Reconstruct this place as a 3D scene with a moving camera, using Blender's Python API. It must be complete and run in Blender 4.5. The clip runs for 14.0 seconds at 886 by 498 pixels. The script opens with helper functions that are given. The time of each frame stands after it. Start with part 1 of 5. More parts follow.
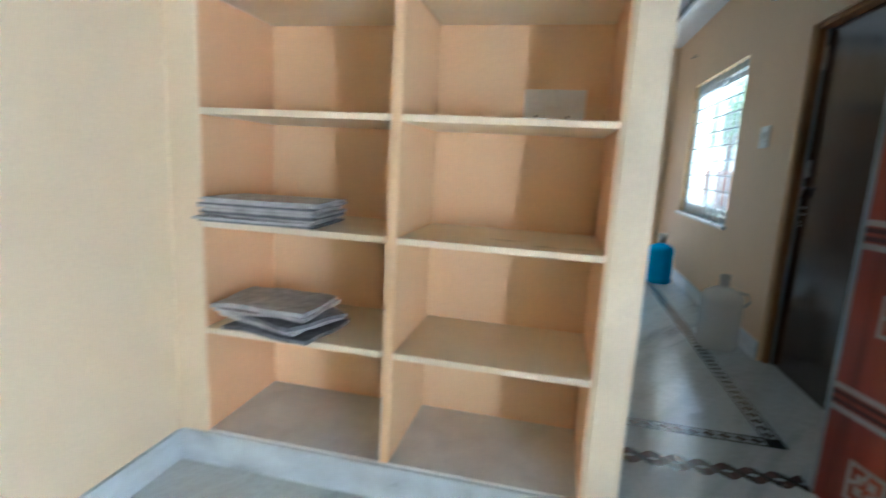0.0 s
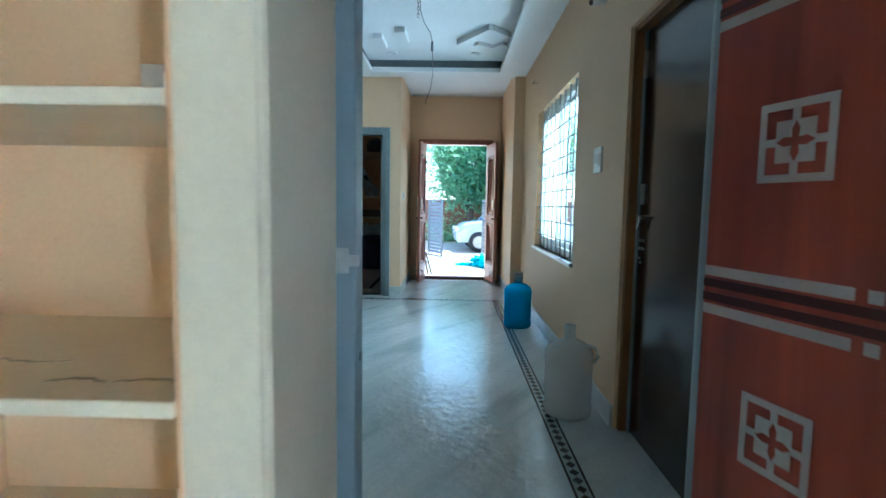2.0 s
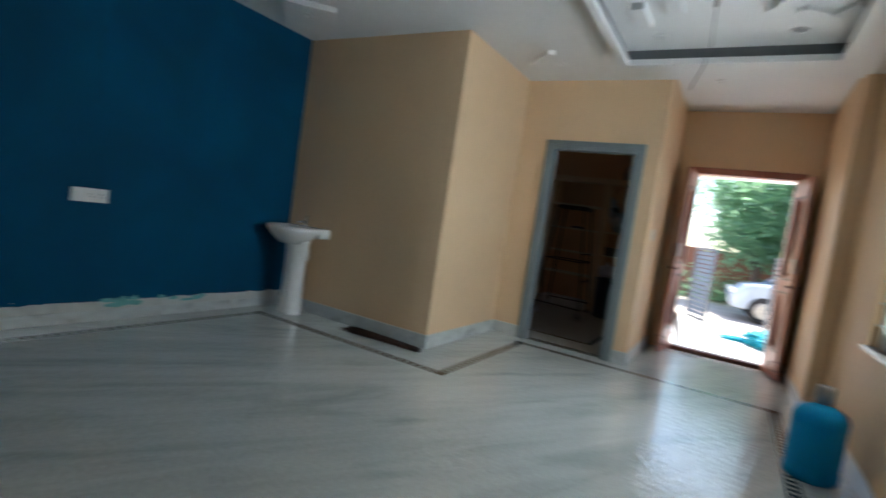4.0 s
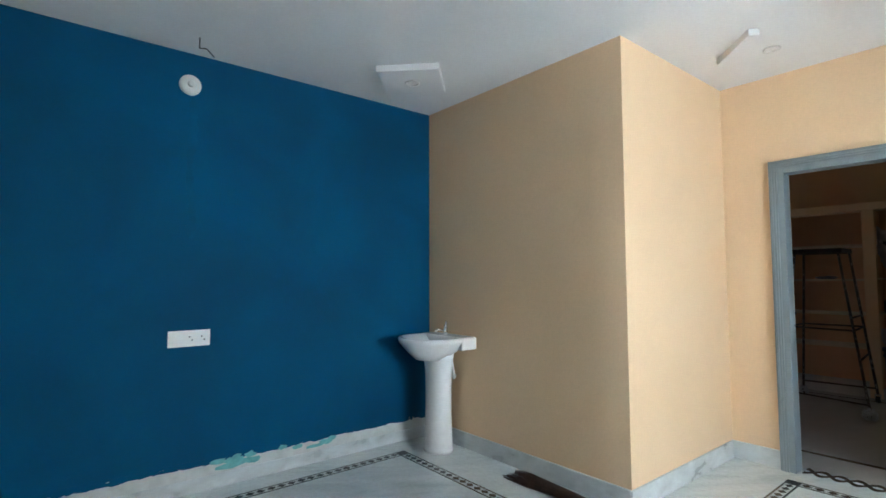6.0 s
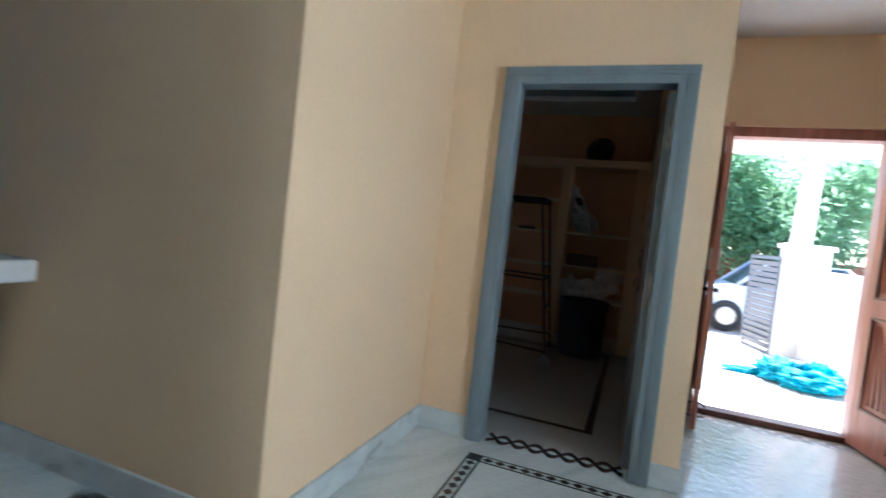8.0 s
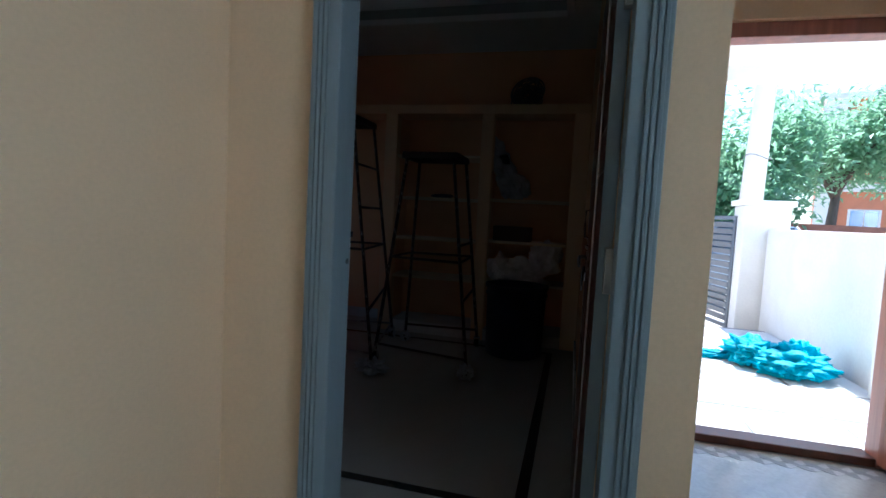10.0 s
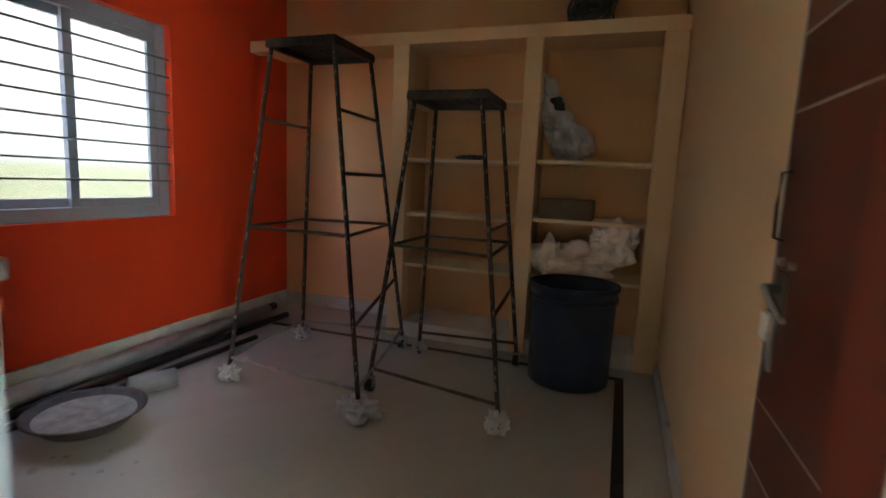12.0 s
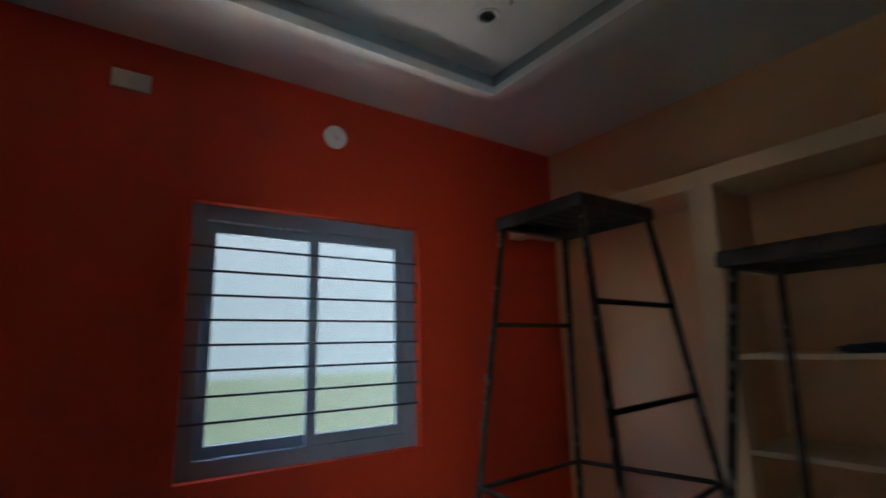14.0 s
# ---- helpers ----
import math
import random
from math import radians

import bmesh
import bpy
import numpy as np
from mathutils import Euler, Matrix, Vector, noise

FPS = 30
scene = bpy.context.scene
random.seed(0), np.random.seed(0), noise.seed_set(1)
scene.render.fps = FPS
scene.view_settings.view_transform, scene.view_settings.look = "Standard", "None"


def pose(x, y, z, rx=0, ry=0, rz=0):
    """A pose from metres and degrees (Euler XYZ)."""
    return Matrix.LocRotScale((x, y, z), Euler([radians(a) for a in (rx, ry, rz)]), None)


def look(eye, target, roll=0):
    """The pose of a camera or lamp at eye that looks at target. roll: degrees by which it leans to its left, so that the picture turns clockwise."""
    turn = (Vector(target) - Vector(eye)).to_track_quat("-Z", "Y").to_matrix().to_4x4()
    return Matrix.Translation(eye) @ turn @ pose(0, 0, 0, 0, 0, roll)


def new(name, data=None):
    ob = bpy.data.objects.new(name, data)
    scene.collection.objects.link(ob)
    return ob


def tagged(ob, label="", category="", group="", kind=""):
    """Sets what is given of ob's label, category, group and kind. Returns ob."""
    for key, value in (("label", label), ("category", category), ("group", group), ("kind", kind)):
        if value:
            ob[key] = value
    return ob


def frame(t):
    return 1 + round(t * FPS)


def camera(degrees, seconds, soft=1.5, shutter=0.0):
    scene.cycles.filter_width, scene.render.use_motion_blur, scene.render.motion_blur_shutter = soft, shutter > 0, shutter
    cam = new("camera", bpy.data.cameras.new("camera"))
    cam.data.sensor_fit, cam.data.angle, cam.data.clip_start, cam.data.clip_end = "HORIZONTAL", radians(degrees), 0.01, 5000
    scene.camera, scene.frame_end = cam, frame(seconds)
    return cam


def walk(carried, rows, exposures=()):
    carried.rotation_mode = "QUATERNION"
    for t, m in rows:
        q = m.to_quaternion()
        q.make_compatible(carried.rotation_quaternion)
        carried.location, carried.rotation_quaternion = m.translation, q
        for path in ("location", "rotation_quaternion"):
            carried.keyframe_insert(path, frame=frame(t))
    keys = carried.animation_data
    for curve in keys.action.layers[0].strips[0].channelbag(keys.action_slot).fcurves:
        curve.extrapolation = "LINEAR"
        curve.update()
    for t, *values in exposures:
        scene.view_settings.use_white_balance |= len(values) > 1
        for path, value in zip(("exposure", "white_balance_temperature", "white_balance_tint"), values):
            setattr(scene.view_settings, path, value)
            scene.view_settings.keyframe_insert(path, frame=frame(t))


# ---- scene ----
cam = camera(83.4, 14.0, shutter=0.4)
PATH = [
    (0, (0.338, 0.364, 1.177), (-0.088, 2.287, 0.832), 3.1),
    (0.5, (0.553, 0.537, 1.18), (0.503, 2.527, 0.984), 3.8),
    (1, (0.649, 0.711, 1.172), (0.686, 2.701, 0.978), 2.3),
    (1.5, (0.694, 0.975, 1.195), (0.749, 2.958, 0.94), 0.6),
    (2, (0.834, 1.27, 1.181), (0.801, 3.262, 1.005), 0.9),
    (2.5, (0.95, 1.568, 1.202), (0.789, 3.557, 1.063), 1.4),
    (3, (0.978, 1.918, 1.179), (0.774, 3.898, 0.984), 2.8),
    (3.5, (1.0, 2.243, 1.134), (0.569, 4.191, 0.987), 7.3),
    (4, (0.932, 2.535, 1.178), (-0.073, 4.26, 1.047), 8.5),
    (4.2, (0.889, 2.631, 1.162), (-0.341, 4.2, 1.006), 7.5),
    (6.3, (0.212, 3.763, 1.322), (-1.335, 5.025, 1.45), -0.1),
    (6.5, (0.165, 3.882, 1.32), (-1.352, 5.18, 1.433), 0.1),
    (7, (0.06, 4.253, 1.243), (-1.331, 5.687, 1.337), 2.45),
    (7.5, (-0.07, 4.565, 1.275), (-1.166, 6.238, 1.235), 4.3),
    (8, (-0.162, 4.867, 1.2), (-0.876, 6.733, 1.116), 6.35),
    (8.2, (-0.17, 5.018, 1.16), (-0.768, 6.925, 1.067), 6.35),
    (10.5, (-0.163, 6.554, 1.15), (-0.662, 8.481, 0.956), 2.7),
    (11, (-0.255, 6.86, 1.153), (-0.713, 8.785, 0.863), 3.2),
    (11.5, (-0.306, 7.192, 1.143), (-0.837, 9.091, 0.811), 2.9),
    (12, (-0.378, 7.466, 1.159), (-1.038, 9.334, 0.885), 2.5),
    (12.5, (-0.501, 7.723, 1.214), (-1.118, 9.623, 1.122), 2.1),
    (13, (-0.559, 7.954, 1.322), (-1.273, 9.809, 1.543), 0.3),
    (13.3, (-0.563, 8.142, 1.352), (-1.511, 9.87, 1.693), -0.2),
    (13.5, (-0.61, 8.257, 1.364), (-1.731, 9.869, 1.747), -0.5),
    (14, (-0.793, 8.46, 1.364), (-2.384, 9.606, 1.757), -1.6),
]
walk(cam, [(t, look(eye, target, roll)) for t, eye, target, roll in PATH],
     exposures=((0, 2.3, 5300, 6), (0.5, 2.2, 5200, 4), (1, 2.25, 5100, 2), (1.5, 2.25, 5000, 1), (2, 2.12, 4700, -5), (3, 2.35, 5150, 1), (3.5, 2.15, 5200, 1), (4.2, 1.75, 6300, 13), (6.3, 3.15, 5900, 12), (7.5, 2.9, 5600, 11), (8.2, 2.05, 5500, 10),
                (10.5, 1.35, 5150, 8), (11.1, 1.95, 5700, 8), (11.4, 3.6, 6600, 13), (11.9, 4.45, 7200, 12), (12.5, 3.9, 6700, 12), (13, 3.75, 6100, 10), (13.5, 3.2, 5600, 5), (14, 3.45, 5600, 5)))

# ---- light ----

world = bpy.data.worlds.new("sky")
scene.world = world
world.use_nodes = True
wn, wl = world.node_tree.nodes, world.node_tree.links
sky = wn.new("ShaderNodeTexSky")
sky.sky_type = "NISHITA"
sky.sun_disc = False
sky.sun_elevation = radians(60)
sky.sun_rotation = radians(15)
wl.new(sky.outputs[0], wn["Background"].inputs[0])
wn["Background"].inputs[1].default_value = 0.15
sun = new("sun", bpy.data.lights.new("sun", "SUN"))
sun.data.energy = 5.0
sun.data.angle = radians(0.5)
sun.data.color = (1.0, 0.95, 0.87)
sun.matrix_world = look((2.6, 9.66, 17.32), (0, 0, 0))


# ---- materials ----
def node_mat(name, rough=0.6, metal=0.0):
    m = bpy.data.materials.new(name)
    m.use_nodes = True
    b = m.node_tree.nodes["Principled BSDF"]
    b.inputs["Roughness"].default_value = rough
    b.inputs["Metallic"].default_value = metal
    return m, m.node_tree.nodes, m.node_tree.links, b


def ramp(nodes, links, source, stops):
    r = nodes.new("ShaderNodeValToRGB")
    ends = r.color_ramp.elements
    ends[0].position, ends[0].color = stops[0][0], (*stops[0][1], 1)
    ends[1].position, ends[1].color = stops[-1][0], (*stops[-1][1], 1)
    for p, c in stops[1:-1]:
        ends.new(p).color = (*c, 1)
    links.new(source, r.inputs[0])
    return r.outputs[0]


def noise_tex(nodes, links, scale, detail=4, distortion=0.0, stretch=(1, 1, 1), turn=0.0):
    co = nodes.new("ShaderNodeTexCoord")
    mp = nodes.new("ShaderNodeMapping")
    mp.vector_type = "TEXTURE" if turn else "POINT"
    mp.inputs["Rotation"].default_value = (0, 0, turn)
    mp.inputs["Scale"].default_value = tuple(1 / s for s in stretch) if turn else stretch
    links.new(co.outputs["Object"], mp.inputs[0])
    n = nodes.new("ShaderNodeTexNoise")
    n.inputs["Scale"].default_value, n.inputs["Detail"].default_value = scale, detail
    n.inputs["Distortion"].default_value = distortion
    links.new(mp.outputs[0], n.inputs["Vector"])
    return n.outputs["Fac"]


def mix(nodes, links, fac, a, b, kind="MIX"):
    x = nodes.new("ShaderNodeMix")
    x.data_type, x.blend_type = "RGBA", kind
    for s, v in ((x.inputs[0], fac), (x.inputs[6], a), (x.inputs[7], b)):
        if hasattr(v, "is_linked"):
            links.new(v, s)
        elif isinstance(v, tuple):
            s.default_value = (*v, 1)
        else:
            s.default_value = v
    return x.outputs[2]


def surface(name, colour, rough=0.6, metal=0.0, vary=0.12, scale=2.0, grain=60.0, bump=0.1, stretch=(1, 1, 1), dist=0.004):
    """A surface with slow blotches, fine grain and a little relief."""
    m, n, l, b = node_mat(name, rough, metal)
    dark = tuple(c * (1 - vary) for c in colour)
    light = tuple(min(1, c * (1 + vary * 0.6)) for c in colour)
    slow = noise_tex(n, l, scale, 5, 0.4, stretch)
    col = ramp(n, l, slow, ((0.3, dark), (0.7, light)))
    fine = noise_tex(n, l, grain, 3, 0, stretch)
    g = ramp(n, l, fine, ((0.3, (0.95, 0.95, 0.95)), (0.7, (1, 1, 1))))
    l.new(mix(n, l, 1.0, col, g, "MULTIPLY"), b.inputs["Base Color"])
    r = n.new("ShaderNodeMapRange")
    r.inputs["To Min"].default_value, r.inputs["To Max"].default_value = max(0, rough - 0.08), min(1, rough + 0.08)
    l.new(slow, r.inputs["Value"])
    l.new(r.outputs[0], b.inputs["Roughness"])
    if bump:
        bp = n.new("ShaderNodeBump")
        bp.inputs["Strength"].default_value, bp.inputs["Distance"].default_value = bump, dist
        l.new(fine, bp.inputs["Height"])
        l.new(bp.outputs[0], b.inputs["Normal"])
    return m


def glow(name, colour, strength):
    m, n, l, b = node_mat(name)
    b.inputs["Base Color"].default_value = (0, 0, 0, 1)
    b.inputs["Emission Color"].default_value = (*colour, 1)
    b.inputs["Emission Strength"].default_value = strength
    return m


def glass_mat(name, colour=(1, 1, 1), rough=0.0, alpha=0.12):
    m, n, l, b = node_mat(name, rough)
    b.inputs["Base Color"].default_value = (*colour, 1)
    b.inputs["Alpha"].default_value = alpha
    return m


M = {}
M["cream"] = surface("cream_paint", (0.82, 0.59, 0.365), 0.6, vary=0.05, scale=1.2, grain=90, bump=0.06, dist=0.002)
M["offwhite"] = surface("dusty_off_white_paint", (0.84, 0.70, 0.50), 0.5, vary=0.08, scale=2.5, grain=70, bump=0.06, dist=0.002)
# cream with the orange bounce light inside the kitchen bays put in
M["bay"] = surface("cream_with_warm_bounce", (0.83, 0.56, 0.31), 0.6, vary=0.05, scale=1.2, grain=90, bump=0.06, dist=0.002)
M["smear"] = surface("brown_dust_smear", (0.30, 0.24, 0.17), 0.8, vary=0.3, scale=40)
# deeper orange than the cream; bedroom back wall, shelf sides and bay linings
M["peach"] = surface("deep_peach_orange", (0.81, 0.49, 0.26), 0.6, vary=0.06, scale=1.2, grain=90, bump=0.06, dist=0.002)
M["pale"] = surface("pale_cream_paint", (0.82, 0.65, 0.43), 0.5, vary=0.04, scale=1.5, grain=90, bump=0.06, dist=0.002)
M["blue"] = surface("blue_paint", (0.0005, 0.082, 0.175), 0.75, vary=0.25, scale=1.3, grain=80, bump=0.15, dist=0.002)
M["blue"].node_tree.nodes["Principled BSDF"].inputs["Specular IOR Level"].default_value = 0.15
M["cove_pale"] = surface("pale_grey_band", (0.36, 0.40, 0.42), 0.6, vary=0.1, scale=3)
M["blue_patch"] = surface("washed_blue_paint", (0.001, 0.088, 0.183), 0.75, vary=0.22, scale=5)
M["blue_patch"].node_tree.nodes["Principled BSDF"].inputs["Specular IOR Level"].default_value = 0.15
M["red"] = surface("orange_red_paint", (0.72, 0.055, 0.012), 0.5, vary=0.1, scale=1.2, grain=80, bump=0.15, dist=0.002)
# kept very dark so the unseen kitchen walls and ceiling bounce little light
M["dull"] = surface("low_bounce_brown", (0.13, 0.10, 0.07), 0.6, vary=0.06, scale=1.5)
M["white"] = surface("white_ceiling_paint", (0.80, 0.80, 0.80), 0.6, vary=0.04, scale=1.5, grain=70, bump=0.1, dist=0.002)
M["skirt"] = surface("grey_marble_skirting", (0.60, 0.64, 0.64), 0.3, vary=0.2, scale=5, grain=30, bump=0.03, stretch=(1, 1, 2))
M["frame"] = surface("grey_door_frame_paint", (0.23, 0.28, 0.30), 0.4, vary=0.14, scale=3, grain=50, bump=0.1, stretch=(3, 3, 0.4))
M["board"] = surface("dusty_stone_slab", (0.68, 0.66, 0.62), 0.45, vary=0.14, scale=6, grain=60, bump=0.08)
M["black_stone"] = surface("black_stone_inlay", (0.03, 0.035, 0.035), 0.22, vary=0.3, scale=6, grain=40, bump=0.02)
M["white_stone"] = surface("pale_stone_inlay", (0.50, 0.54, 0.52), 0.22, vary=0.16, scale=8, grain=40, bump=0.02)
M["brown_stone"] = surface("brown_stone_inlay", (0.10, 0.06, 0.05), 0.25, vary=0.3, scale=8, grain=40, bump=0.02)
M["steel"] = surface("worn_steel", (0.45, 0.44, 0.42), 0.32, 0.95, vary=0.25, scale=14, grain=120, bump=0.1)
M["dark_iron"] = surface("rusty_dark_iron", (0.085, 0.068, 0.058), 0.65, 0.3, vary=0.6, scale=9, grain=70, bump=0.3)
M["plastic"] = surface("white_plastic", (0.80, 0.80, 0.78), 0.3, vary=0.04, scale=9, grain=60, bump=0.02)
M["socket_dark"] = surface("dark_socket_hole", (0.05, 0.05, 0.05), 0.5, vary=0.1)
M["ceramic"] = surface("glazed_white_ceramic", (0.82, 0.82, 0.82), 0.1, vary=0.03, scale=3, grain=30, bump=0.0)
M["chrome"] = surface("chrome", (0.75, 0.75, 0.76), 0.12, 1.0, vary=0.08, scale=9, grain=80, bump=0.02)
M["brown_door"] = surface("glossy_dark_brown_laminate", (0.030, 0.017, 0.013), 0.16, vary=0.3, scale=2, grain=30, bump=0.02, stretch=(4, 4, 0.4))
M["teak"] = surface("varnished_teak", (0.46, 0.20, 0.15), 0.4, vary=0.28, scale=4, grain=40, bump=0.1, stretch=(5, 5, 0.35))
M["teak_dark"] = surface("dark_varnished_teak", (0.15, 0.055, 0.032), 0.35, vary=0.28, scale=4, grain=40, bump=0.1, stretch=(5, 5, 0.35))
M["band_red"] = surface("plain_red_brown_laminate", (0.17, 0.034, 0.022), 0.35, vary=0.3, scale=2.2, grain=26, bump=0.02, stretch=(3.5, 3.5, 0.3))
M["jamb_brown"] = surface("orange_brown_frame_paint", (0.27, 0.12, 0.04), 0.5, vary=0.2, scale=4, grain=40, bump=0.08, stretch=(4, 4, 0.4))
M["red_door"] = surface("red_brown_laminate", (0.29, 0.058, 0.034), 0.32, vary=0.55, scale=2.2, grain=26, bump=0.02, stretch=(3.5, 3.5, 0.3))
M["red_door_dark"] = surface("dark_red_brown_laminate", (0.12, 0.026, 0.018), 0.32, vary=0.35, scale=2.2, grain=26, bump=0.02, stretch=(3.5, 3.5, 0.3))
M["band_dark"] = surface("dark_maroon_laminate", (0.055, 0.010, 0.010), 0.32, vary=0.3, scale=3, grain=30, bump=0.02, stretch=(0.4, 0.4, 8))
M["silver_print"] = surface("silver_grey_print", (0.42, 0.38, 0.36), 0.4, vary=0.12, scale=8, grain=60, bump=0.02)
M["cable"] = surface("grey_cable_sheath", (0.12, 0.12, 0.12), 0.5, vary=0.2)
M["paper"] = surface("old_newsprint", (0.48, 0.46, 0.44), 0.8, vary=0.3, scale=24, grain=120, bump=0.1)
M["print"] = surface("grey_printed_paper", (0.17, 0.17, 0.18), 0.8, vary=0.5, scale=30, grain=150, bump=0.1)
M["broom"] = surface("brown_palm_fibre", (0.09, 0.045, 0.03), 0.85, vary=0.5, scale=25, grain=150, bump=0.3)
M["upvc"] = surface("pale_window_profile", (0.66, 0.72, 0.74), 0.35, vary=0.06, scale=4, grain=40, bump=0.02)
M["upvc_grey"] = surface("grey_window_profile", (0.27, 0.31, 0.37), 0.35, vary=0.06, scale=4, grain=40, bump=0.02)
M["grille"] = surface("white_painted_iron", (0.45, 0.48, 0.49), 0.45, vary=0.12, scale=10, grain=60, bump=0.1)
M["grille_dark"] = surface("dark_painted_iron", (0.10, 0.12, 0.15), 0.45, vary=0.12, scale=10, grain=60, bump=0.1)
M["pane"] = glass_mat("window_glass", (0.9, 0.95, 0.95), 0.02, 0.10)
M["bin"] = surface("dark_blue_plastic", (0.016, 0.030, 0.060), 0.4, vary=0.3, scale=5, grain=40, bump=0.05)
M["sack"] = surface("crumpled_white_sack", (0.84, 0.78, 0.78), 0.6, vary=0.2, scale=9, grain=60, bump=0.4)
M["polythene"] = surface("grey_polythene", (0.52, 0.55, 0.58), 0.35, vary=0.3, scale=8, grain=40, bump=0.3)
M["card"] = surface("brown_card", (0.16, 0.12, 0.085), 0.8, vary=0.15, scale=8, grain=60, bump=0.1)
M["pipe"] = surface("grey_conduit_plastic", (0.26, 0.27, 0.28), 0.35, vary=0.2, scale=6, grain=40, bump=0.03)
M["pipe_dark"] = surface("dark_iron_bar", (0.035, 0.025, 0.022), 0.55, 0.3, vary=0.4, scale=9, grain=60, bump=0.2)
M["cement"] = surface("cement_crust", (0.34, 0.33, 0.31), 0.9, vary=0.35, scale=16, grain=60, bump=0.5)
M["stain_c"] = surface("brown_dried_spill", (0.12, 0.05, 0.04), 0.5, vary=0.4, scale=30, grain=80, bump=0.1)
M["putty"] = surface("unpainted_putty", (0.60, 0.62, 0.60), 0.7, vary=0.15, scale=9, grain=50, bump=0.2)
M["turq"] = surface("turquoise_paint_smear", (0.16, 0.46, 0.46), 0.6, vary=0.25, scale=20, grain=50, bump=0.1)
M["leaf"] = surface("green_leaf", (0.14, 0.28, 0.16), 0.5, vary=0.4, scale=3, grain=30, bump=0.02)
lt = M["leaf"].node_tree
lb, lo = lt.nodes["Principled BSDF"], [k for k in lt.nodes if k.type == "OUTPUT_MATERIAL"][0]
tr, mx = lt.nodes.new("ShaderNodeBsdfTranslucent"), lt.nodes.new("ShaderNodeMixShader")
tr.inputs[0].default_value = (0.38, 0.60, 0.36, 1)
mx.inputs[0].default_value = 0.5
lt.links.new(lb.outputs[0], mx.inputs[1])
lt.links.new(tr.outputs[0], mx.inputs[2])
lt.links.new(mx.outputs[0], lo.inputs["Surface"])
M["bark"] = surface("grey_brown_bark", (0.13, 0.10, 0.08), 0.9, vary=0.3, scale=6, grain=30, bump=0.5, stretch=(3, 3, 0.5))
M["lime"] = surface("whitewashed_plaster", (0.85, 0.83, 0.78), 0.75, vary=0.07, scale=2, grain=40, bump=0.2)
M["tile"] = surface("pale_porch_tile", (0.62, 0.64, 0.66), 0.35, vary=0.08, scale=5, grain=40, bump=0.03)
M["joint"] = surface("grey_tile_joint", (0.26, 0.26, 0.27), 0.9, vary=0.1)
M["gate"] = surface("grey_painted_steel_gate", (0.16, 0.18, 0.21), 0.45, 0.2, vary=0.12, scale=5, grain=50, bump=0.05)
M["earth"] = surface("pale_dusty_earth", (0.55, 0.47, 0.38), 0.95, vary=0.2, scale=1.2, grain=25, bump=0.4, dist=0.01)
M["brickwall"] = surface("red_brown_wall", (0.30, 0.13, 0.09), 0.9, vary=0.25, scale=3, grain=25, bump=0.3)
M["orange_wall"] = surface("orange_facade_paint", (0.60, 0.23, 0.12), 0.8, vary=0.1, scale=2, grain=25, bump=0.1)
M["blue_pane"] = surface("blue_window_pane", (0.05, 0.16, 0.38), 0.15, vary=0.1, scale=2)
M["car"] = surface("silver_blue_car_paint", (0.48, 0.55, 0.64), 0.25, 0.2, vary=0.05, scale=3, grain=90, bump=0.0)
M["car_glass"] = surface("dark_car_glass", (0.05, 0.07, 0.09), 0.08, vary=0.1)
M["tyre"] = surface("black_rubber", (0.03, 0.03, 0.03), 0.8, vary=0.2)
M["cloth"] = surface("turquoise_cloth", (0.01, 0.38, 0.54), 0.7, vary=0.3, scale=14, grain=120, bump=0.2)


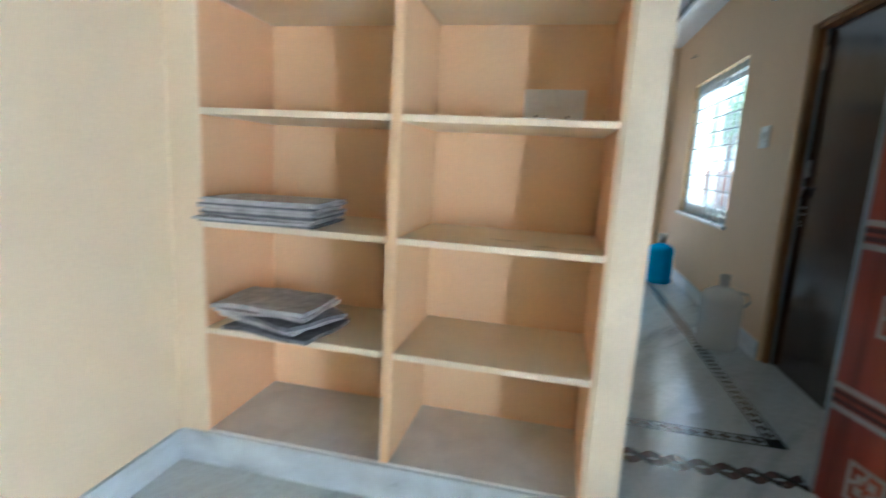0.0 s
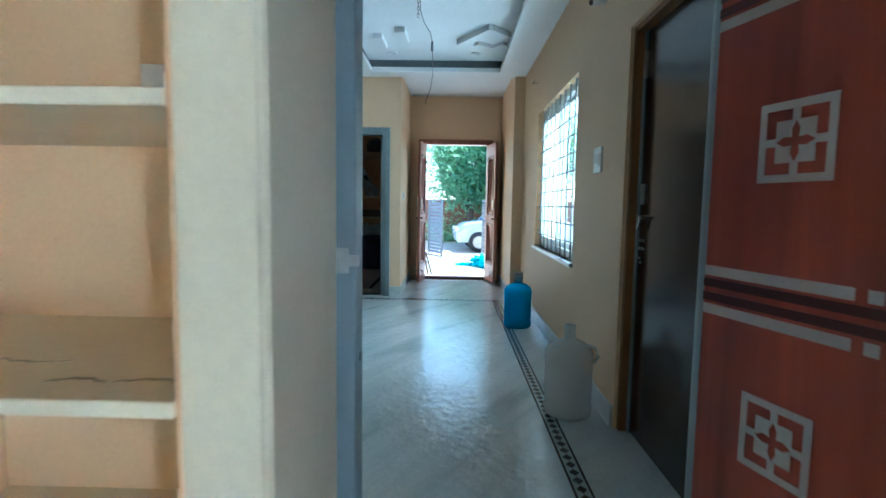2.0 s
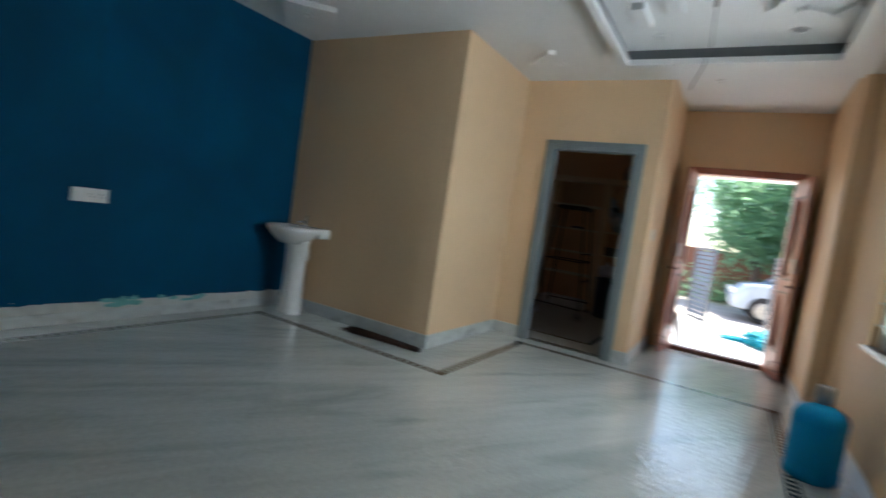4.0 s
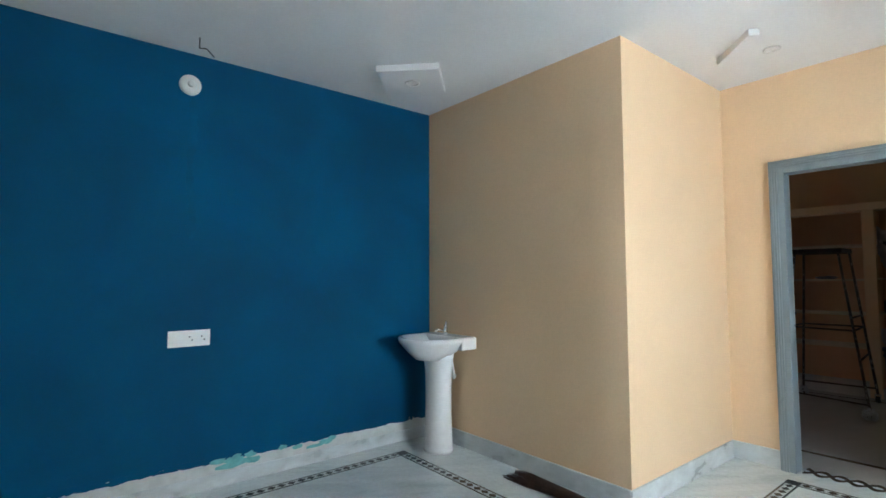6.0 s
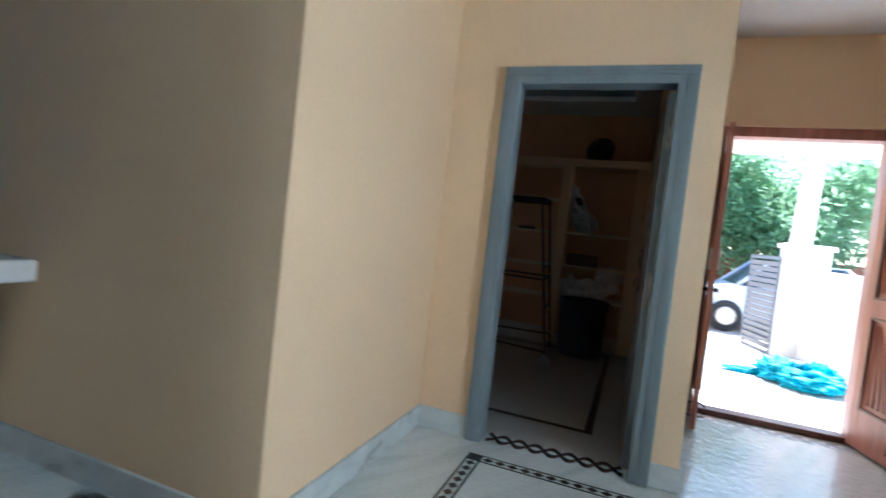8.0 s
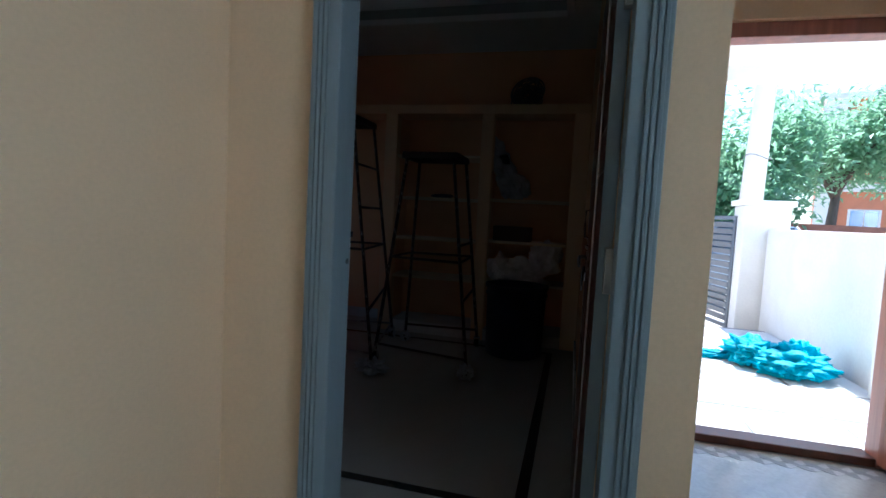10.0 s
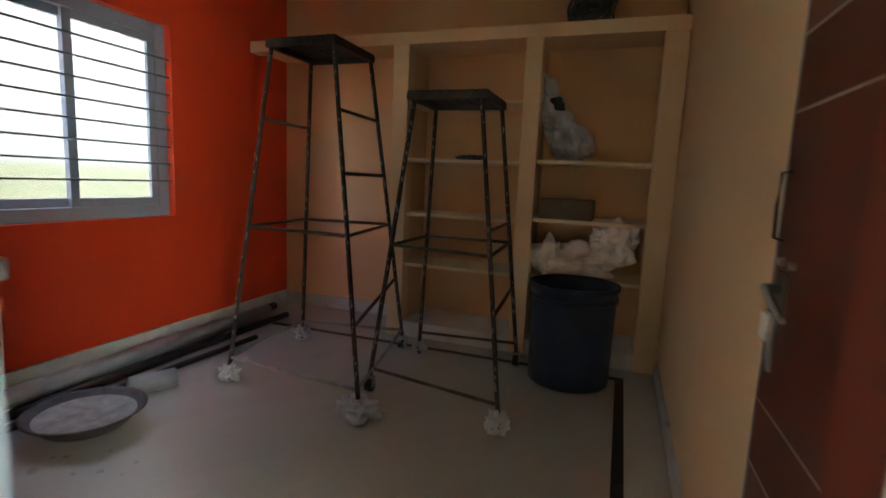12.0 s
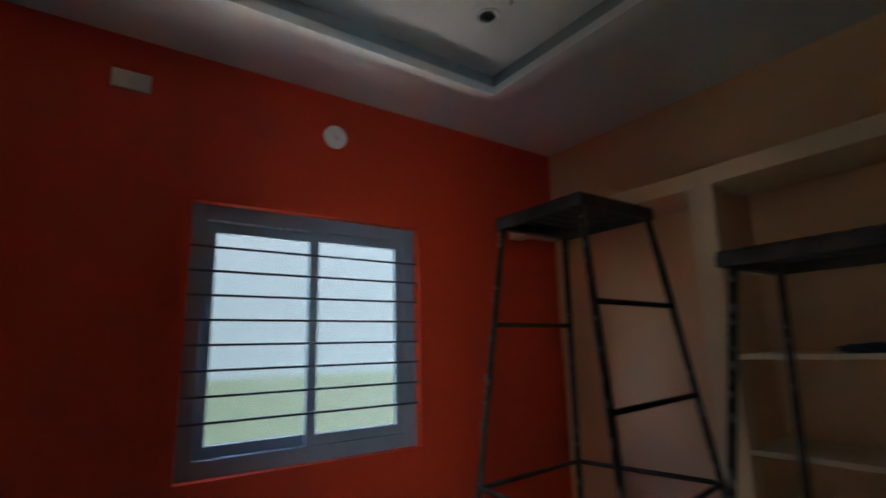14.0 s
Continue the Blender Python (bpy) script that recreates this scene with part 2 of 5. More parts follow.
def floor_mat(name, tint=(1, 1, 1), grime=0.0, gloss=(0.08, 0.21), wavy=0.42):
    """Polished white marble slab with long streaks, smeared dust, uneven gloss and slightly wavy polish."""
    m, n, l, b = node_mat(name, 0.2)
    slow = noise_tex(n, l, 0.9, 4, 0.4, (1, 0.35, 1), radians(-32))
    c1 = ramp(n, l, slow, ((0.28, (0.58, 0.63, 0.62)), (0.72, (0.74, 0.78, 0.76))))
    vein = noise_tex(n, l, 3.2, 6, 0.9, (1.0, 0.22, 1), radians(-32))
    c2 = ramp(n, l, vein, ((0.30, (0.60, 0.64, 0.65)), (0.46, (0.92, 0.93, 0.93)), (0.75, (1, 1, 1))))
    streak = noise_tex(n, l, 11, 5, 0.5, (1.0, 0.10, 1), radians(-32))
    c4 = ramp(n, l, streak, ((0.30, (0.88, 0.89, 0.90)), (0.60, (1, 1, 1))))
    fine = noise_tex(n, l, 45, 4)
    c3 = ramp(n, l, fine, ((0.3, (0.90, 0.90, 0.90)), (0.65, (1, 1, 1))))
    stone = mix(n, l, 1.0, mix(n, l, 1.0, mix(n, l, 0.8, c1, c2, "MULTIPLY"), c4, "MULTIPLY"), c3, "MULTIPLY")
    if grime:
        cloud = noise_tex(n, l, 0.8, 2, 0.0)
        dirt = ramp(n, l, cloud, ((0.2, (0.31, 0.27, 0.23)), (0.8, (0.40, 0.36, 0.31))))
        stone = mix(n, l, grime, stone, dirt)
    l.new(mix(n, l, 1.0, stone, tint, "MULTIPLY"), b.inputs["Base Color"])
    smear = noise_tex(n, l, 5, 3, 0.3, (1, 0.5, 1))
    r = n.new("ShaderNodeMapRange")
    r.inputs["From Min"].default_value, r.inputs["From Max"].default_value = 0.35, 0.7
    r.inputs["To Min"].default_value, r.inputs["To Max"].default_value = gloss
    l.new(smear, r.inputs["Value"])
    l.new(r.outputs[0], b.inputs["Roughness"])
    bp = n.new("ShaderNodeBump")
    bp.inputs["Strength"].default_value, bp.inputs["Distance"].default_value = wavy, 0.012
    l.new(noise_tex(n, l, 16, 3), bp.inputs["Height"])
    l.new(bp.outputs[0], b.inputs["Normal"])
    return m


M["floor"] = floor_mat("polished_grey_white_marble")
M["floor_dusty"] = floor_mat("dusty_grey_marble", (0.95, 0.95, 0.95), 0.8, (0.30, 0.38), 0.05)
M["sky_glow_hall"] = glow("bright_daylight_haze", (0.84, 0.96, 1.0), 3.4)
M["sky_glow_kitchen"] = glow("daylight_outside_kitchen", (0.88, 0.94, 1.0), 21.0)


# emission stands in for the daylight on the wall and hedge outside
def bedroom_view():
    m, n, l, b = node_mat("glowing_neighbour_wall_and_hedge")
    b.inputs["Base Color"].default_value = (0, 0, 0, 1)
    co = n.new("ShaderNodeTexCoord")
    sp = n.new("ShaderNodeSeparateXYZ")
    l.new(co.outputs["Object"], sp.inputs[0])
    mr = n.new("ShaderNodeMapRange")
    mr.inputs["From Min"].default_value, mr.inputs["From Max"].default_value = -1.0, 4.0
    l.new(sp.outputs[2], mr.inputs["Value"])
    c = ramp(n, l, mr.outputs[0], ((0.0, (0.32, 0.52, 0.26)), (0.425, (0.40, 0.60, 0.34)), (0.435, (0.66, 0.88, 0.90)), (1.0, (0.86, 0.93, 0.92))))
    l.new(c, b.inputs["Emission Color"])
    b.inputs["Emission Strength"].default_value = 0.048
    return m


M["bed_view"] = bedroom_view()


def water_plastic(name, colour, rough, weight):
    m, n, l, b = node_mat(name, rough)
    b.inputs["Base Color"].default_value = (*colour, 1)
    b.inputs["Transmission Weight"].default_value = weight
    b.inputs["IOR"].default_value = 1.12
    return m


M["blue_bottle"] = water_plastic("blue_bottle_plastic", (0.02, 0.47, 0.88), 0.25, 0.35)
M["clear_bottle"] = water_plastic("clear_bottle_plastic", (0.95, 0.94, 0.90), 0.22, 0.82)
M["clear_bottle"].node_tree.nodes["Principled BSDF"].inputs["Transmission Weight"].default_value = 0.0
M["clear_bottle"].node_tree.nodes["Principled BSDF"].inputs["Alpha"].default_value = 0.38
M["cove"] = surface("dark_grey_band", (0.13, 0.14, 0.15), 0.6, vary=0.1, scale=3)


# ---- mesh helpers ----
def box(bm, x0, x1, y0, y1, z0, z1, bevel=0.0):
    r = bmesh.ops.create_cube(bm, size=1.0, matrix=Matrix.Translation(((x0 + x1) / 2, (y0 + y1) / 2, (z0 + z1) / 2)) @ Matrix.Diagonal((x1 - x0, y1 - y0, z1 - z0, 1)))
    if bevel:
        es = list({e for v in r["verts"] for e in v.link_edges})
        bmesh.ops.bevel(bm, geom=es, offset=bevel, segments=2, affect="EDGES", profile=0.5)
    return bm


def boxes(*rows, bevel=0.0):
    bm = bmesh.new()
    for r in rows:
        box(bm, *r, bevel=bevel)
    return bm


def tube(bm, points, radius, seg=10, ends=True):
    """A round bar along points; radius is one number or one for each point."""
    pts = [Vector(p) for p in points]
    rings = []
    for i, p in enumerate(pts):
        d = (pts[min(i + 1, len(pts) - 1)] - pts[max(i - 1, 0)]).normalized()
        q = d.to_track_quat("Z", "Y").to_matrix()
        r = radius[i] if isinstance(radius, (list, tuple)) else radius
        rings.append([bm.verts.new(p + q @ Vector((r * math.cos(a), r * math.sin(a), 0))) for a in (2 * math.pi * k / seg for k in range(seg))])
    for a, b in zip(rings, rings[1:]):
        for k in range(seg):
            f = bm.faces.new((a[k], a[(k + 1) % seg], b[(k + 1) % seg], b[k]))
            f.smooth = True
    if ends:
        bm.faces.new(rings[0][::-1])
        bm.faces.new(rings[-1])
    return bm


def lathe(bm, profile, seg=32, at=(0, 0, 0), sx=1.0, sy=1.0, close=False):
    """Turns (radius, height) pairs round the z axis."""
    rings = []
    for r, z in profile:
        rings.append([bm.verts.new((at[0] + sx * r * math.cos(a), at[1] + sy * r * math.sin(a), at[2] + z)) for a in (2 * math.pi * k / seg for k in range(seg))])
    for a, b in zip(rings, rings[1:]):
        for k in range(seg):
            f = bm.faces.new((a[k], a[(k + 1) % seg], b[(k + 1) % seg], b[k]))
            f.smooth = True
    bm.faces.new(rings[0][::-1])
    if close:
        bm.faces.new(rings[-1])
    return bm


def prism(bm, outline, h, m=Matrix()):
    """A flat outline in xy, raised by h along z, moved by m."""
    lo = [bm.verts.new(m @ Vector((x, y, 0))) for x, y in outline]
    hi = [bm.verts.new(m @ Vector((x, y, h))) for x, y in outline]
    bm.faces.new(lo[::-1])
    bm.faces.new(hi)
    n = len(lo)
    for k in range(n):
        bm.faces.new((lo[k], lo[(k + 1) % n], hi[(k + 1) % n], hi[k]))
    return bm


def crumple(rx, ry, rz, amount, seed, freq=4.0, at=(0, 0, 0), rings=5, lean=0.0, bm=None):
    """A lump of creased sheet, flat underneath."""
    bm = bm or bmesh.new()
    ball = bmesh.ops.create_icosphere(bm, subdivisions=rings, radius=1.0)["verts"]
    off = Vector((seed * 7.3, seed * 3.1, seed * 5.7))
    for v in ball:
        p = v.co.copy()
        k = 1 + amount * (noise.noise(p * freq + off) * 0.8 + abs(noise.noise(p * freq * 1.7 + off)) * 0.7 + (0.3 - abs(noise.noise(p * freq * 2.9 - off))) * 0.22 - 0.22)
        q = Vector((p.x * rx * k, p.y * ry * k, (p.z * k + 0.85) * rz))
        q.x += lean * q.z
        q.z = max(q.z, 0.0 + 0.004 * noise.noise(p * 9))
        v.co = q + Vector(at)
    for f in bm.faces:
        f.smooth = True
    return bm


def link(name, bm, material):
    me = bpy.data.meshes.new(name)
    bmesh.ops.recalc_face_normals(bm, faces=bm.faces)
    bm.to_mesh(me)
    bm.free()
    me.materials.append(M[material] if isinstance(material, str) else material)
    return new(name, me)


def part(name, bm, material, parent, label=""):
    ob = link(name, bm, material)
    ob.parent = parent
    return tagged(ob, label)


def share(name, mesh, parent, m, label=""):
    ob = new(name, mesh)
    ob.parent = parent
    ob.matrix_basis = m
    return tagged(ob, label)


def thing(name, label, category, m=Matrix(), group=""):
    ob = new(name)
    ob.matrix_basis = m
    ob.empty_display_size = 0.1
    return tagged(ob, label, category, group)


def structure(name, bm, material, label, category):
    return tagged(link(name, bm, material), label, category, kind="structure")


def wall_rows(axis, at0, at1, a0, a1, z0, z1, holes=()):
    """The boxes of a wall that runs along axis from a0 to a1, with holes (b0, b1, zlow, zhigh)."""
    rows, cur = [], a0
    def put(p0, p1, q0, q1):
        if p1 - p0 > 1e-4 and q1 - q0 > 1e-4:
            rows.append((p0, p1, at0, at1, q0, q1) if axis == "x" else (at0, at1, p0, p1, q0, q1))
    for b0, b1, q0, q1 in sorted(holes):
        put(cur, b0, z0, z1)
        put(b0, b1, z0, q0)
        put(b0, b1, q1, z1)
        cur = b1
    put(cur, a1, z0, z1)
    return rows


# ---- large structure ----
CE, TOP = 2.765, 3.0
XR, XL, XB, XREC = 1.715, -3.132, -1.265, 0.175     # hall right wall, blue wall, side of the washroom block, side of the entrance bay
YP, YB, YD, YM = 2.37, 6.24, 7.64, 9.10             # kitchen partition, block front, bedroom door wall, main door wall
BL, BR, BN, BS = -3.2, -0.085, 11.2, 10.746         # bedroom left, right and back walls, front of its shelves

floor = structure("floor", boxes((-4, 2.6, -2.2, YD + 0.13, -0.3, 0), (0.05, 2.6, YD + 0.13, YM + 0.23, -0.3, 0)), "floor", "polished grey-white marble floor with faint smears and dust", "floor")
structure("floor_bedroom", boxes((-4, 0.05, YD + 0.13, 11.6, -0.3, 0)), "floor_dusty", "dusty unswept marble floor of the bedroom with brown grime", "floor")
structure("wall_kitchen_left", boxes((-1.2, -0.99, -1.6, 2.37, 0, TOP)), "pale", "plain pale cream painted kitchen wall", "wall")
# unseen back and right walls, dark to hold back fill on the shelves
structure("wall_kitchen_back", boxes((-1.2, 2.6, -1.8, -1.6, 0, TOP)), "dull", "unseen kitchen wall, dark brown to cut bounced light", "wall")
structure("wall_kitchen_right", boxes(*wall_rows("y", 2.4, 2.6, -1.6, 2.37, 0, TOP, ((-1.35, -0.75, 0.30, 1.50),))), "dull", "unseen kitchen wall with a window opening, dark brown to cut bounced light", "wall")
structure("wall_partition", boxes(*wall_rows("x", YP, YP + 0.11, -3.35, 2.6, 0, TOP, ((0.56, 1.475, 0, 2.13),))), "cream", "cream painted partition wall with a doorway", "wall")
structure("wall_hall_left", boxes((XL - 0.2, XL, YP + 0.11, 7.3, 0.012, TOP)), "blue", "deep blue painted feature wall with faint patches", "wall")
structure("wall_block_front", boxes((XL, XB, YB, YB + 0.12, 0, TOP)), "cream", "cream painted wall of the washroom block", "wall")
structure("wall_block_side", boxes((XB - 0.12, XB, YB + 0.12, YD, 0, TOP)), "cream", "cream painted side wall of the washroom block", "wall")
structure("wall_bedroom_front", boxes(*wall_rows("x", YD, YD + 0.11, BL, XREC, 0, TOP, ((-0.95, 0.04, 0, 2.14),))), "cream", "cream painted wall with the bedroom doorway", "wall")
structure("wall_entrance_side", boxes((BR, XREC, YD + 0.11, 11.4, 0, TOP)), "cream", "cream painted wall between bedroom and entrance bay", "wall")
structure("wall_main", boxes(*wall_rows("x", YM, YM + 0.23, XREC, 1.95, 0, TOP, ((0.295, 1.46, 0, 2.20),))), "cream", "cream painted wall round the main entrance", "wall")
structure("wall_pilaster", boxes((1.585, XR, 7.55, YM, 0, TOP)), "cream", "cream painted pilaster beside the entrance", "wall")
structure("wall_hall_right", boxes(*wall_rows("y", XR, XR + 0.23, YP + 0.11, YM, 0, TOP, ((2.96, 3.86, 0, 2.08), (4.89, 6.53, 0.775, 2.135)))), "cream", "cream painted hall wall with a window and a door", "wall")
structure("wall_bedroom_left", boxes(*wall_rows("y", BL - 0.2, BL, 7.3, 11.4, 0, TOP, ((8.81, 10.015, 0.845, 2.06),))), "red", "bright orange-red painted bedroom wall with a window", "wall")
structure("wall_bedroom_back", boxes((BL - 0.2, BR, BN, BN + 0.2, 0, TOP)), "peach", "peach orange bedroom back wall", "wall")
structure("wall_washroom_back", boxes((XL - 0.2, XB - 0.12, 7.3, YD, 0, TOP)), "cream", "plain wall closing the washroom block", "wall")
structure("wall_closet", boxes((2.4, 2.6, 2.48, 4.4, 0, TOP), (XR + 0.23, 2.6, 4.2, 4.4, 0, TOP)), "pale", "plain wall closing the room behind the brown door", "wall")
structure("roof_slab", boxes((-3.5, 2.7, -1.9, 9.34, TOP, TOP + 0.15), (-3.5, 0.3, 9.34, 11.5, TOP, TOP + 0.15)), "lime", "flat concrete roof slab", "roof")
structure("ceiling_kitchen", boxes((-0.99, 2.4, -1.6, YP, CE, CE + 0.05)), "dull", "unseen kitchen ceiling, dark brown to cut bounced light", "ceiling")


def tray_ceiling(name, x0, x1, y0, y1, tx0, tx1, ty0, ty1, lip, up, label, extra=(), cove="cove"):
    w = 0.05
    bm = boxes((x0, x1, y0, ty0, CE, CE + 0.03), (x0, x1, ty1, y1, CE, CE + 0.03), (x0, tx0, ty0, ty1, CE, CE + 0.03), (tx1, x1, ty0, ty1, CE, CE + 0.03), *extra)
    box(bm, tx0 - 0.1, tx1 + 0.1, ty0 - 0.1, ty1 + 0.1, up, up + 0.03)
    ob = structure(name, bm, "white", label, "ceiling")
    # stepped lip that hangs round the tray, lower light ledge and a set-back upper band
    # the upper band gets a darker grey base colour than the ledge
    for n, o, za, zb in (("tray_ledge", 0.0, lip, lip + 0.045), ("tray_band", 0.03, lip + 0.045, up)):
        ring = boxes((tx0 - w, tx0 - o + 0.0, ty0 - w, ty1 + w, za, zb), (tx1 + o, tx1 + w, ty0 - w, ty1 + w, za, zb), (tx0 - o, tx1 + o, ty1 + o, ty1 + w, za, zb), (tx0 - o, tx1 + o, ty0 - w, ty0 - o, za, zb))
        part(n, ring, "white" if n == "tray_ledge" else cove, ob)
    return ob


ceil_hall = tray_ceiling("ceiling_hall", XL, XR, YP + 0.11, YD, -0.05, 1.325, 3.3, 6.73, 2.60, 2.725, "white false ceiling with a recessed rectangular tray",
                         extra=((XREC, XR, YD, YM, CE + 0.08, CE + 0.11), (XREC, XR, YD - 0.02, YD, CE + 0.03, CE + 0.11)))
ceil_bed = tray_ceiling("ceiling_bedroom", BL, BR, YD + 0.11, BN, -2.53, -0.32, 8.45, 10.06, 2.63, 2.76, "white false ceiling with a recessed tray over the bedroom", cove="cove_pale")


def skirting(name, rows, label="grey marble skirting along the wall"):
    return structure(name, boxes(*rows, bevel=0.003), "skirt", label, "baseboard")


H = 0.122
skirting("baseboard_hall", ((XR - 0.015, XR, 3.87, 7.55, 0, H), (1.57, 1.585, 7.535, YM, 0, H), (1.585, XR - 0.015, 7.535, 7.55, 0, H), (XREC, XREC + 0.015, YD, YM - 0.1, 0, H),
                             (0.04, XREC + 0.015, YD - 0.015, YD, 0, H), (XB, -0.95, YD - 0.015, YD, 0, H), (XB, XB + 0.015, YB - 0.015, YD - 0.015, 0, H), (XL + 0.018, XB, YB - 0.015, YB, 0, H)))
skirting("baseboard_blue_wall", ((XL, XL + 0.012, YP + 0.11, YB, 0, 0.085),), "grey stone skirting below the blue wall")
skirting("baseboard_kitchen", ((-0.99, -0.975, -1.6, 1.86, 0, 0.12),), "bluish grey marble skirting of the kitchen")
skirting("baseboard_bedroom", ((BL, BL + 0.015, YD + 0.11, BN, 0, 0.11), (BL + 0.015, BR, BN - 0.015, BN, 0, 0.1), (BR - 0.015, BR, 8.6, BS, 0, 0.1)))

# outside ground, porch and backdrops
structure("ground", boxes((-400, 400, 9.34, 800, -0.5, -0.22)), "earth", "pale dusty earth and road outside the gate", "ground")
structure("backdrop_hall_window", boxes((3.6, 3.65, 3.2, 9.5, -0.5, 4.0)), "sky_glow_hall", "bright hazy daylight beyond the hall window", "backdrop")
structure("backdrop_kitchen_window", boxes((3.5, 3.55, -4.0, 1.6, -0.5, 4.5)), "sky_glow_kitchen", "bright daylight beyond the kitchen window", "backdrop")
structure("backdrop_bedroom_window", boxes((-5.6, -5.55, 5.5, 14.0, -1.0, 4.0)), "bed_view", "glowing backdrop of a pale neighbouring wall above a green strip, out of focus", "backdrop")


# ---- kitchen: built-in shelves ----
def kitchen_shelf():
    y0, y1 = 1.865, YP
    t = thing("built_in_shelf", "cream plastered built-in wall shelves with eight open bays", "shelf")
    part("back_panel", boxes((-0.87, 0.50, y1 - 0.05, y1 - 0.004, 0.0, TOP)), "bay", t)
    part("side_panel", boxes((-0.99, -0.865, y0, y1 - 0.002, 0.0, TOP), bevel=0.004), "pale", t)
    bm = prism(bmesh.new(), ((0.494, y0), (0.612, y0), (0.583, y1 - 0.002), (0.494, y1 - 0.002)), TOP)
    bmesh.ops.bevel(bm, geom=[e for e in bm.edges if abs(e.verts[0].co.z - e.verts[1].co.z) > 1], offset=0.012, segments=3, affect="EDGES")
    part("side_panel", bm, "offwhite", t)
    # thin sheets that colour the orange bounce light onto the inner sides
    part("bay_bounce_tint", boxes((0.490, 0.4935, y0 + 0.006, y1 - 0.05, 0.132, TOP)), "peach", t, "inner side tinted orange to show bounced light")
    part("bay_bounce_tint", boxes((-0.8645, -0.861, y0 + 0.006, y1 - 0.05, 0.132, TOP)), "peach", t, "inner side tinted orange to show bounced light")
    part("divider", boxes((-0.183, -0.150, y0 + 0.004, y1 - 0.05, 0.132, TOP), bevel=0.003), "bay", t)
    for z in (0.54, 0.93, 1.315, 1.71, 2.10):
        for a, b in ((-0.866, -0.183), (-0.150, 0.495)):
            part("shelf_board", boxes((a + 0.004, b - 0.005, y0, y1 - 0.05, z - 0.022, z), bevel=0.003), "offwhite", t)
    part("plinth", boxes((-0.975, 0.615, y0 - 0.012, y0 + 0.01, 0.0, 0.125), bevel=0.003), "skirt", t, "grey marble plinth")
    part("base_slab", boxes((-0.866, 0.495, y0 + 0.008, y1 - 0.05, 0.1, 0.132), bevel=0.002), "board", t, "grey stone base slab")
    return t


kitchen_shelf()


def switchboard(m, label, rows, w=0.22, h=0.14):
    """A plate in its own xy plane, face along z; rows are (x, y, w, h, dark)."""
    t = thing("switchboard", label, "switch", m)
    part("plate", boxes((-w / 2, w / 2, -h / 2, h / 2, 0, 0.012), bevel=0.003), "plastic", t)
    for x, y, a, b, dark in rows:
        part("socket" if dark else "switch", boxes((x - a / 2, x + a / 2, y - b / 2, y + b / 2, 0.0125, 0.0155 if dark else 0.019), bevel=0.0015), "socket_dark" if dark else "plastic", t)
    return t


def facing(x, y, z, way):
    """A pose whose z axis looks along way (n, s, e, w) and whose y axis is up."""
    return Matrix.Translation((x, y, z)) @ Euler((radians(90), 0, radians({"s": 0, "e": 90, "n": 180, "w": 270}[way]))).to_matrix().to_4x4()


rows = [(-0.075, 0.035, 0.035, 0.035, 0)] + [(-0.01 + 0.032 * k, 0.035, 0.026, 0.05, 0) for k in range(3)] + [(sx + dx, -0.04 + dy, 0.009, 0.009, 1) for sx in (-0.065, 0.05) for dx, dy in ((-0.012, -0.008), (0.012, -0.008), (0, 0.012))]
switchboard(facing(0.30, YP - 0.052, 1.39, "s"), "white plastic switchboard with sockets inside the shelf", rows)


def newspapers(m, layers, w, d, seed, label, loose=False):
    rng = random.Random(seed)
    t = thing("newspaper_stack", label, "newspapers", m, "newspapers on the shelves")
    z = 0.0
    for k in range(layers):
        h = 0.006 + rng.random() * 0.004 if not loose else 0.012 + rng.random() * 0.008
        bm = bmesh.new()
        nx, ny = 10, 8
        off = (rng.uniform(-1, 1) * (0.035 if loose else 0.015), rng.uniform(-1, 1) * 0.02)
        ang = rng.uniform(-0.25, 0.25) if loose else rng.uniform(-0.05, 0.05)
        grid = [[], []]
        for s in (0, 1):
            for i in range(nx + 1):
                for j in range(ny + 1):
                    x, y = (i / nx - 0.5) * w, (j / ny - 0.5) * d
                    wob = (0.014 if loose else 0.003) * (noise.noise(Vector((x * 7, y * 7, seed + k * 3.7))) + 0.4) * (1 if loose else abs(x / w) * 2)
                    p = Matrix.Rotation(ang, 3, "Z") @ Vector((x, y, 0))
                    grid[s].append(bm.verts.new((p.x + off[0], p.y + off[1], z + s * h + max(wob, 0))))
            for i in range(nx):
                for j in range(ny):
                    a = i * (ny + 1) + j
                    bm.faces.new([grid[s][q] for q in (a, a + 1, a + ny + 2, a + ny + 1)])
        edge = [i * (ny + 1) for i in range(nx + 1)] + [nx * (ny + 1) + j for j in range(1, ny + 1)] + [i * (ny + 1) + ny for i in range(nx - 1, -1, -1)] + [j for j in range(ny - 1, 0, -1)]
        for a, b in zip(edge, edge[1:] + edge[:1]):
            bm.faces.new((grid[0][a], grid[0][b], grid[1][b], grid[1][a]))
        part("newspaper", bm, "paper" if k % 3 else "print", t)
        z += h + 0.0012
    return t


newspapers(pose(-0.66, 2.0, 0.931, 0, 0, 3), 9, 0.42, 0.28, 3, "neat stack of folded newspapers on a shelf board")
newspapers(pose(-0.62, 1.99, 0.541, 0, 0, -14), 6, 0.36, 0.27, 8, "loose crumpled heap of old newspapers on a shelf board", True)


